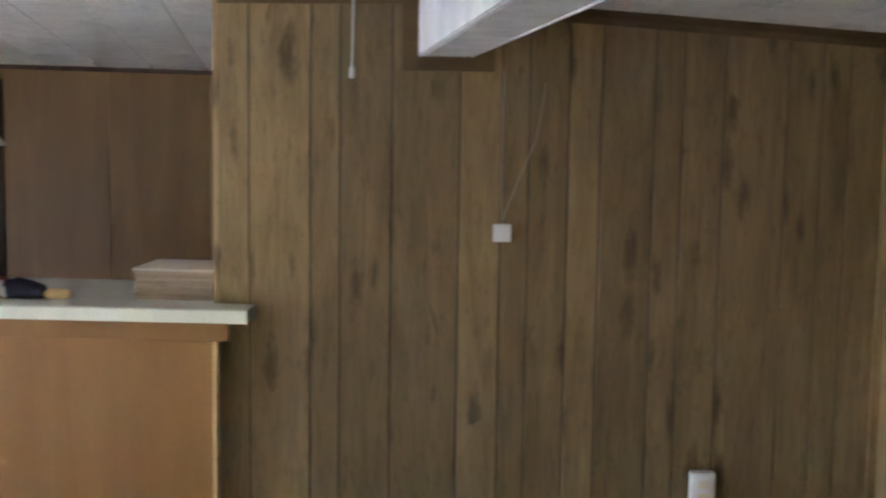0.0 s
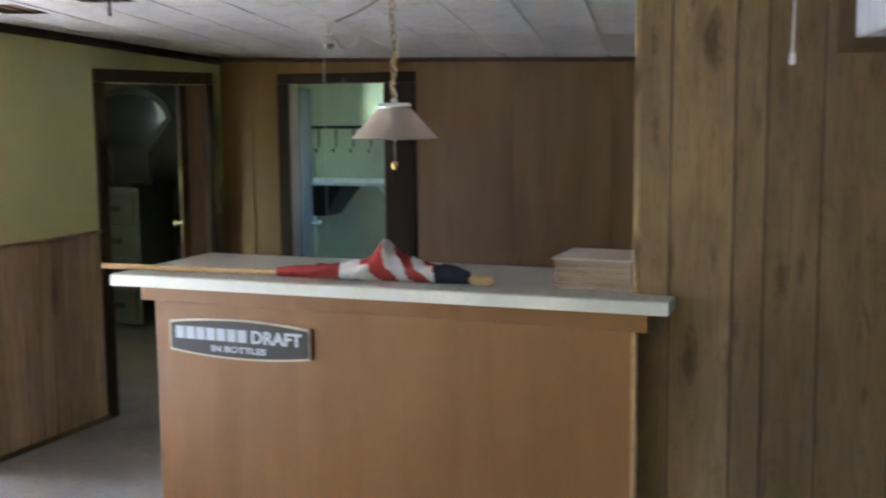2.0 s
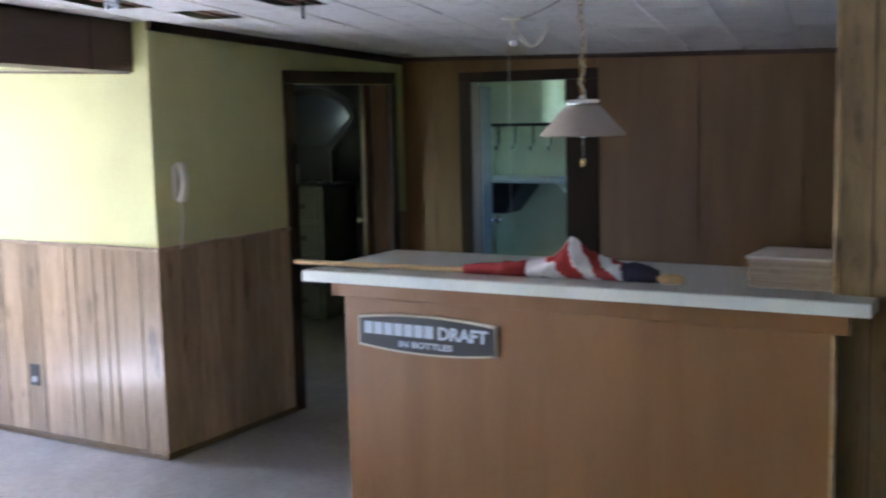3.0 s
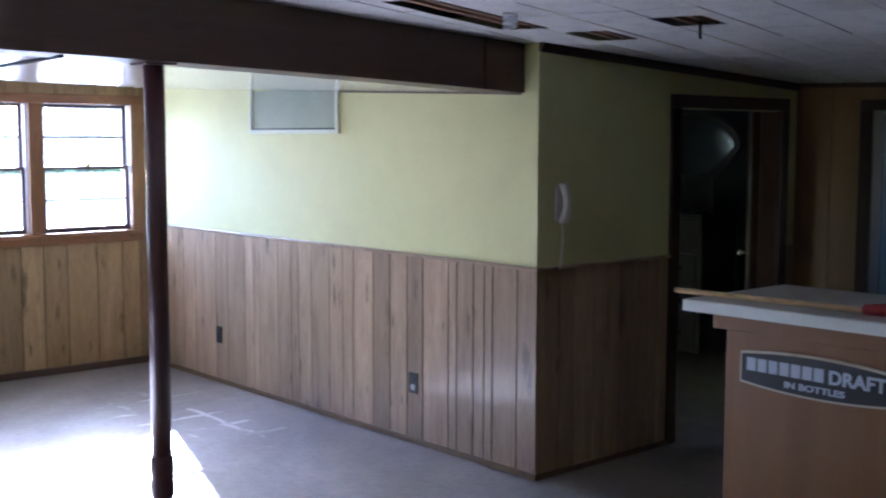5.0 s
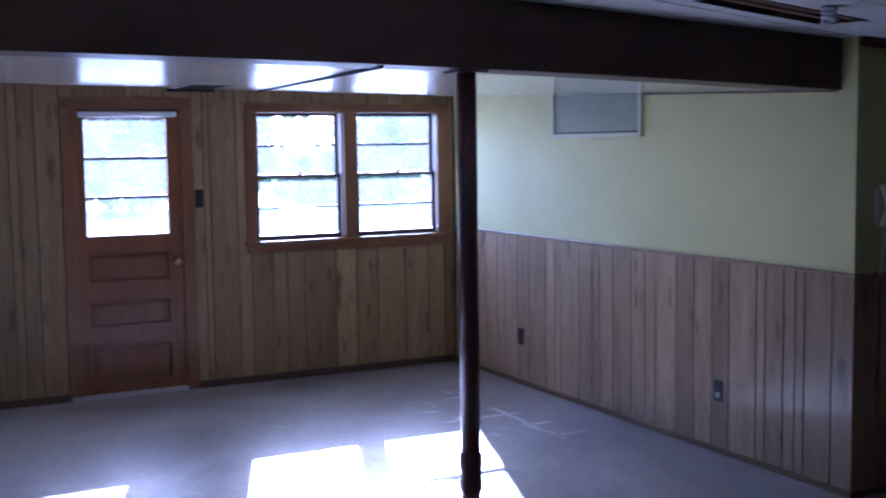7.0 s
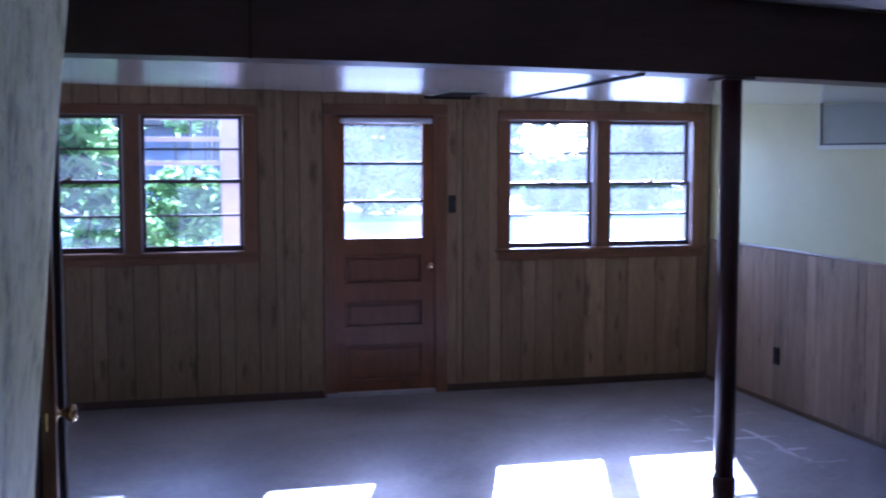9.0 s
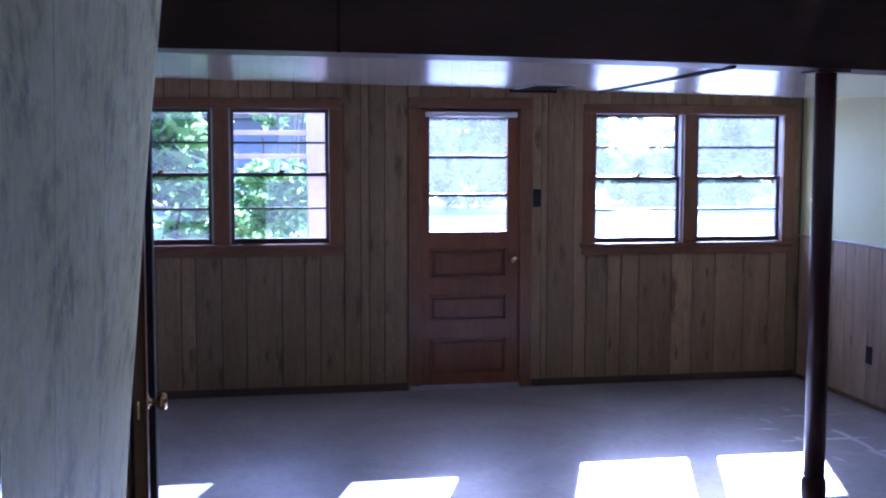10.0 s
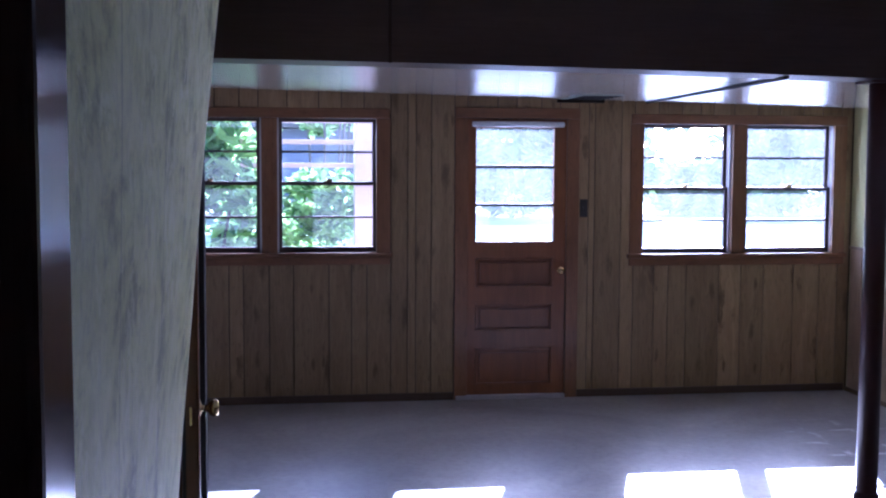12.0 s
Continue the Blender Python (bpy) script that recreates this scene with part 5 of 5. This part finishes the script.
def dresser():
    d = thing("dresser", "dark grey-green dresser with dark drawer pulls", "dresser", (-6.0, 7.75, 0))
    x0, x1, y0, y1 = -6.55, -5.53, 7.52, 8.0
    part("body", soft_box(x0, x1, y0, y1, 0.05, 1.13, 0.008), M_OLIVE, d)
    for k in range(4):
        z = 0.09 + 0.26 * k
        dr = part("drawer", soft_box(x0 + 0.04, x1 - 0.04, y0 - 0.018, y0 + 0.002, z, z + 0.235, 0.005), M_OLIVE, d)
        for xm in (-6.3, -5.76):
            part("pull", soft_box(xm - 0.07, xm + 0.07, y0 - 0.036, y0 - 0.018, z + 0.09, z + 0.14, 0.01), M_BLACK, dr)
    part("top", soft_box(x0 - 0.015, x1 + 0.015, y0 - 0.025, y1 + 0.01, 1.13, 1.16, 0.006), M_OLIVE, d)
    m = thing("dresser_mirror", "round-shouldered mirror in a black frame on the dresser", "mirror", (-5.83, 7.8, 1.16))

    def arch(grow, ya, yb):
        bm = bmesh.new()
        pts = [(-5.98 - grow * 0.5, 1.47 - grow), (-5.7 + grow * 0.5, 1.47 - grow), (-5.5 + grow, 1.66 - grow * 0.3)] + [(-5.84 + (0.38 + grow) * math.cos(q * math.pi / 12), 1.7 + (0.2 + grow) * math.sin(q * math.pi / 12)) for q in range(13)] + [(-6.18 - grow, 1.66 - grow * 0.3)]
        a = [bm.verts.new((px, ya, pz)) for px, pz in pts]
        b = [bm.verts.new((px, yb, pz)) for px, pz in pts]
        bm.faces.new(a)
        bm.faces.new(b)
        for i in range(len(pts)):
            bm.faces.new((a[i], a[(i + 1) % len(pts)], b[(i + 1) % len(pts)], b[i]))
        return bm

    part("frame", arch(0.055, 7.84, 7.88), M_BLACK, m)
    part("mirror_glass", arch(0.0, 7.832, 7.842), M_MIRROR, m)
    part("stand", soft_box(-6.02, -5.66, 7.85, 7.9, 1.161, 1.46, 0.006), M_BLACK, m)
    q = thing("trinket_dish", "small dark dish with a pale rim on the dresser", "dish", (-5.6, 7.6, 1.16))
    part("bowl", lathe([(0.03, 0.001), (0.05, 0.012), (0.062, 0.035), (0.058, 0.035), (0.045, 0.016), (0.01, 0.008)], (-5.6, 7.6, 1.16), "z", 20), M_BLACK, q, "", True)
    part("rim", lathe([(0.058, 0.034), (0.064, 0.036), (0.064, 0.041), (0.058, 0.041)], (-5.6, 7.6, 1.16), "z", 20), M_CHROME, q, "pale metal rim", True)
    c = thing("paper_card", "pale folded card standing on the dresser", "card", (-5.84, 7.6, 1.16))
    part("leaf", soft_box(-5.9, -5.83, 7.6, 7.604, 1.161, 1.33, 0.001), M_WHITEPL, c)
    part("leaf", soft_box(-5.826, -5.822, 7.54, 7.6, 1.161, 1.33, 0.001), M_WHITEPL, c)


dresser()


def utility_shelf():
    c = thing("wall_cupboard", "pale mint wall cupboard with a rounded end", "cupboard", (-3.6, 7.5, 1.66))
    bm = bmesh.new()
    pts = [(-4.08, 7.35), (-3.48, 7.35)] + [(-3.48 + 0.12 * math.sin(q * math.pi / 12), 7.47 - 0.12 * math.cos(q * math.pi / 12)) for q in range(1, 7)] + [(-3.36, 7.8), (-4.08, 7.8)]
    a = [bm.verts.new((x, y, 1.65)) for x, y in pts]
    b = [bm.verts.new((x, y, 2.19)) for x, y in pts]
    bm.faces.new(a)
    bm.faces.new(b)
    for i in range(len(pts)):
        bm.faces.new((a[i], a[(i + 1) % len(pts)], b[(i + 1) % len(pts)], b[i]))
    part("body", bm, M_MINT, c)
    part("rail", soft_box(-4.06, -3.42, 7.4, 7.44, 1.625, 1.648, 0.003), M_BLACK, c)
    for k in range(5):
        xx = -3.98 + 0.14 * k
        part("hook", tube([(xx, 7.42, 1.626), (xx, 7.42, 1.5), (xx, 7.38, 1.46), (xx, 7.36, 1.48)], 0.008, 6), M_BLACK, c)
    wall("wall_utility_back", soft_box(-4.08, -3.3, 7.802, 7.84, 0, 2.19, 0.003), M_MINT, "mint green back wall behind the cupboard and shelf")
    s = thing("wall_shelf", "white wall shelf with a modelled dark shadow below", "shelf", (-3.6, 7.55, 1.25))
    part("shelf_board", soft_box(-4.08, -3.25, 7.35, 7.8, 1.22, 1.245, 0.004), M_WHITE, s)
    part("bracket", tube([(-3.4, 7.79, 1.06), (-3.4, 7.46, 1.219)], 0.008, 6), M_MINT, s)
    # tapered dark solid modelled where the shelf throws its shadow
    bm = bmesh.new()
    lo = [bm.verts.new((x, y, 0.98)) for x, y in ((-4.0, 7.5), (-3.84, 7.5), (-3.84, 7.75), (-4.0, 7.75))]
    hi = [bm.verts.new((x, y, 1.219)) for x, y in ((-4.05, 7.42), (-3.66, 7.42), (-3.66, 7.795), (-4.05, 7.795))]
    bm.faces.new(lo)
    bm.faces.new(hi)
    for i in range(4):
        bm.faces.new((lo[i], lo[(i + 1) % 4], hi[(i + 1) % 4], hi[i]))
    bmesh.ops.bevel(bm, geom=bm.edges[:], offset=0.008, segments=2, affect="EDGES")
    part("bin", bm, M_BLACK, s, "dark wedge standing in for shadow under the shelf")


utility_shelf()
d4 = tagged(new("door_4"), "grey-blue glossy door standing open into the utility room", "door", kind="structure")
d4.matrix_world = pose(OB[0] + 0.01, YB + 0.125, 0, 0, 0, 23.5)
ORG[d4] = Vector((0, 0, 0))
M_BLUEGREY = wood("grey-blue glossy door paint", (0.045, 0.05, 0.05), (0.075, 0.083, 0.082), rough=0.35, vary=0.1, fleck=0.1, coat=0.1)
leaf = part("leaf", soft_box(-0.04, 0.0, 0.0, 0.76, 0.02, 1.91, 0.003), M_BLUEGREY, d4)
part("knob", lathe([(0.02, 0.0), (0.011, 0.006), (0.011, 0.028), (0.026, 0.04), (0.02, 0.06), (0.004, 0.064)], (0.0, 0.69, 0.95), "x", 16), M_CHROME, leaf, "bright knob", True)
trim("utility_post", soft_box(OB[1] - 0.16, OB[1] - 0.013, YB + 0.02, YB + 0.1, 0, 1.93, 0.004), M_DARKTRIM, "dark stained inner doorway board")

# ---- outside ----
ground = tagged(part("ground", boxes((-300, 300, -300, 300, -0.4, -0.21)), M_GRASS), "sunlit lawn outside the windows", "ground", kind="structure")
drive = tagged(part("drive", boxes((-33, -9.2, 0.75, 34, -0.21, -0.195)), M_GRAVEL), "pale gravel drive outside the door", "ground", kind="structure")


def leaves(bm, rnd, centre, size, count, leaf):
    """Many small bent leaves scattered in a lumpy crown."""
    for _ in range(count):
        while True:
            p = Vector((rnd.uniform(-1, 1), rnd.uniform(-1, 1), rnd.uniform(-1, 1)))
            if 0.25 < p.length < 1 and noise.noise(p * 2.2 + Vector(centre)) > -0.12:
                break
        c = Vector(centre) + Vector((p.x * size[0], p.y * size[1], p.z * size[2]))
        e = Euler((rnd.uniform(-0.9, 0.9), rnd.uniform(-0.9, 0.9), rnd.uniform(0, 6.28))).to_matrix()
        l = leaf * rnd.uniform(0.6, 1.3)
        q = [bm.verts.new(c + e @ Vector(w)) for w in ((-l, 0, 0), (-0.1 * l, 0.45 * l, 0.1 * l), (l, 0, -0.15 * l), (-0.1 * l, -0.45 * l, 0.1 * l))]
        bm.faces.new((q[0], q[1], q[2]))
        bm.faces.new((q[0], q[2], q[3]))


def tree(name, x, y, h, crown, count, leaf, material, seed, label, group):
    rnd = random.Random(seed)
    t = thing(name, label, "tree", (x, y, -0.21), group)
    trunk = tube([(x, y, -0.25), (x + 0.05, y, h * 0.3), (x - 0.05, y + 0.1, h * 0.6), (x, y, h * 0.9)], 0.1, 8, [0.05 * h ** 0.8, 0.04 * h ** 0.8, 0.025 * h ** 0.8, 0.01 * h])
    for k in range(6):
        a = rnd.uniform(0, 6.28)
        z0 = h * rnd.uniform(0.3, 0.65)
        limb = tube([(x, y, z0), (x + 0.3 * crown[0] * math.cos(a), y + 0.3 * crown[1] * math.sin(a), z0 + 0.12 * h), (x + 0.75 * crown[0] * math.cos(a), y + 0.75 * crown[1] * math.sin(a), z0 + 0.2 * h)], 0.05, 6, [0.018 * h ** 0.8, 0.012 * h ** 0.8, 0.005 * h])
        me = bpy.data.meshes.new("tmp")
        limb.to_mesh(me)
        limb.free()
        trunk.from_mesh(me)
        bpy.data.meshes.remove(me)
    part("trunk", trunk, M_BARK, t, "", True)
    bm = bmesh.new()
    for k in range(9):
        c = (x + crown[0] * rnd.uniform(-0.6, 0.6), y + crown[1] * rnd.uniform(-0.6, 0.6), h * 0.68 + crown[2] * rnd.uniform(-0.6, 0.6))
        s = rnd.uniform(0.4, 0.65)
        leaves(bm, rnd, c, (crown[0] * s, crown[1] * s, crown[2] * s), count // 9, leaf)
    part("crown", bm, material, t)
    return t


def bush(x, y, z, size, count, leaf, material, seed, label):
    rnd = random.Random(seed)
    t = thing("shrub", label, "shrub", (x, y, -0.21))
    for k in range(5):
        a = rnd.uniform(0, 6.28)
        part("stem", tube([(x, y, -0.25), (x + 0.2 * math.cos(a), y + 0.2 * math.sin(a), z * 0.6), (x + size[0] * 0.6 * math.cos(a), y + size[1] * 0.6 * math.sin(a), z + 0.3 * size[2])], 0.015, 6), M_BARK, t)
    bm = bmesh.new()
    for k in range(6):
        c = (x + size[0] * rnd.uniform(-0.6, 0.6), y + size[1] * rnd.uniform(-0.6, 0.6), z + size[2] * rnd.uniform(-0.6, 0.6))
        leaves(bm, rnd, c, tuple(q * 0.6 for q in size), count // 6, leaf)
    part("foliage", bm, material, t)


bush(-10.1, -0.75, 1.6, (0.35, 0.6, 1.05), 1700, 0.115, M_LEAF, 3, "large-leaved green shrub close to the window")
bush(-10.5, 0.05, 0.98, (0.55, 0.62, 0.62), 3400, 0.085, M_LEAF, 5, "low green shrub below the window")
bush(-13.6, 0.5, 2.4, (0.4, 0.45, 0.35), 1200, 0.09, M_LEAF, 8, "leafy green shrub behind the porch rails")
for k, (x, y, h, c) in enumerate(((-30, 2, 8, (3.5, 3.5, 3)), (-34, 11, 9, (4, 4, 3.4)), (-32, 19, 8, (4, 4, 3)), (-38, 27, 10, (5, 5, 4)), (-36, -6, 9, (4, 4, 3.5)), (-40, 6, 11, (5, 5, 4)), (-28, 24, 7, (3, 3, 2.6)))):
    tree("tree", x - 5, y, h, c, 6000, 0.42, M_LEAFFAR, 20 + k, "leafy green tree beyond the drive", "trees beyond the drive")


for k in range(9):
    bush(-38 - 1.5 * (k % 3), -8 + 6.0 * k, 1.6, (2.4, 4.0, 1.9), 4200, 0.34, M_LEAFFAR, 60 + k, "broad green bush beyond the drive")


def porch():
    p = thing("porch_frame", "weathered porch post with rails outside", "porch", (-10.0, 0.62, 0))
    part("post", soft_box(-10.1, -9.96, 0.56, 0.72, -0.05, 2.6, 0.006), M_POST, p)
    for z in (1.86, 1.66, 2.04):
        part("rail", soft_box(-10.07, -10.02, -0.4, 0.56, z, z + 0.04, 0.004), M_POST, p)
    part("header", soft_box(-10.1, -9.96, -2.5, 0.8, 2.6, 2.75, 0.006), M_POST, p)
    s = thing("garden_shed", "blue-grey shed behind the shrubs", "shed", (-15, -0.6, 0))
    part("wall", soft_box(-17.5, -14.5, -0.3, 0.75, -0.05, 2.1, 0.01), M_CARBLUE, s)
    part("roof", soft_box(-17.7, -14.3, -0.4, 0.85, 2.1, 2.2, 0.01), M_BLACK, s)


porch()
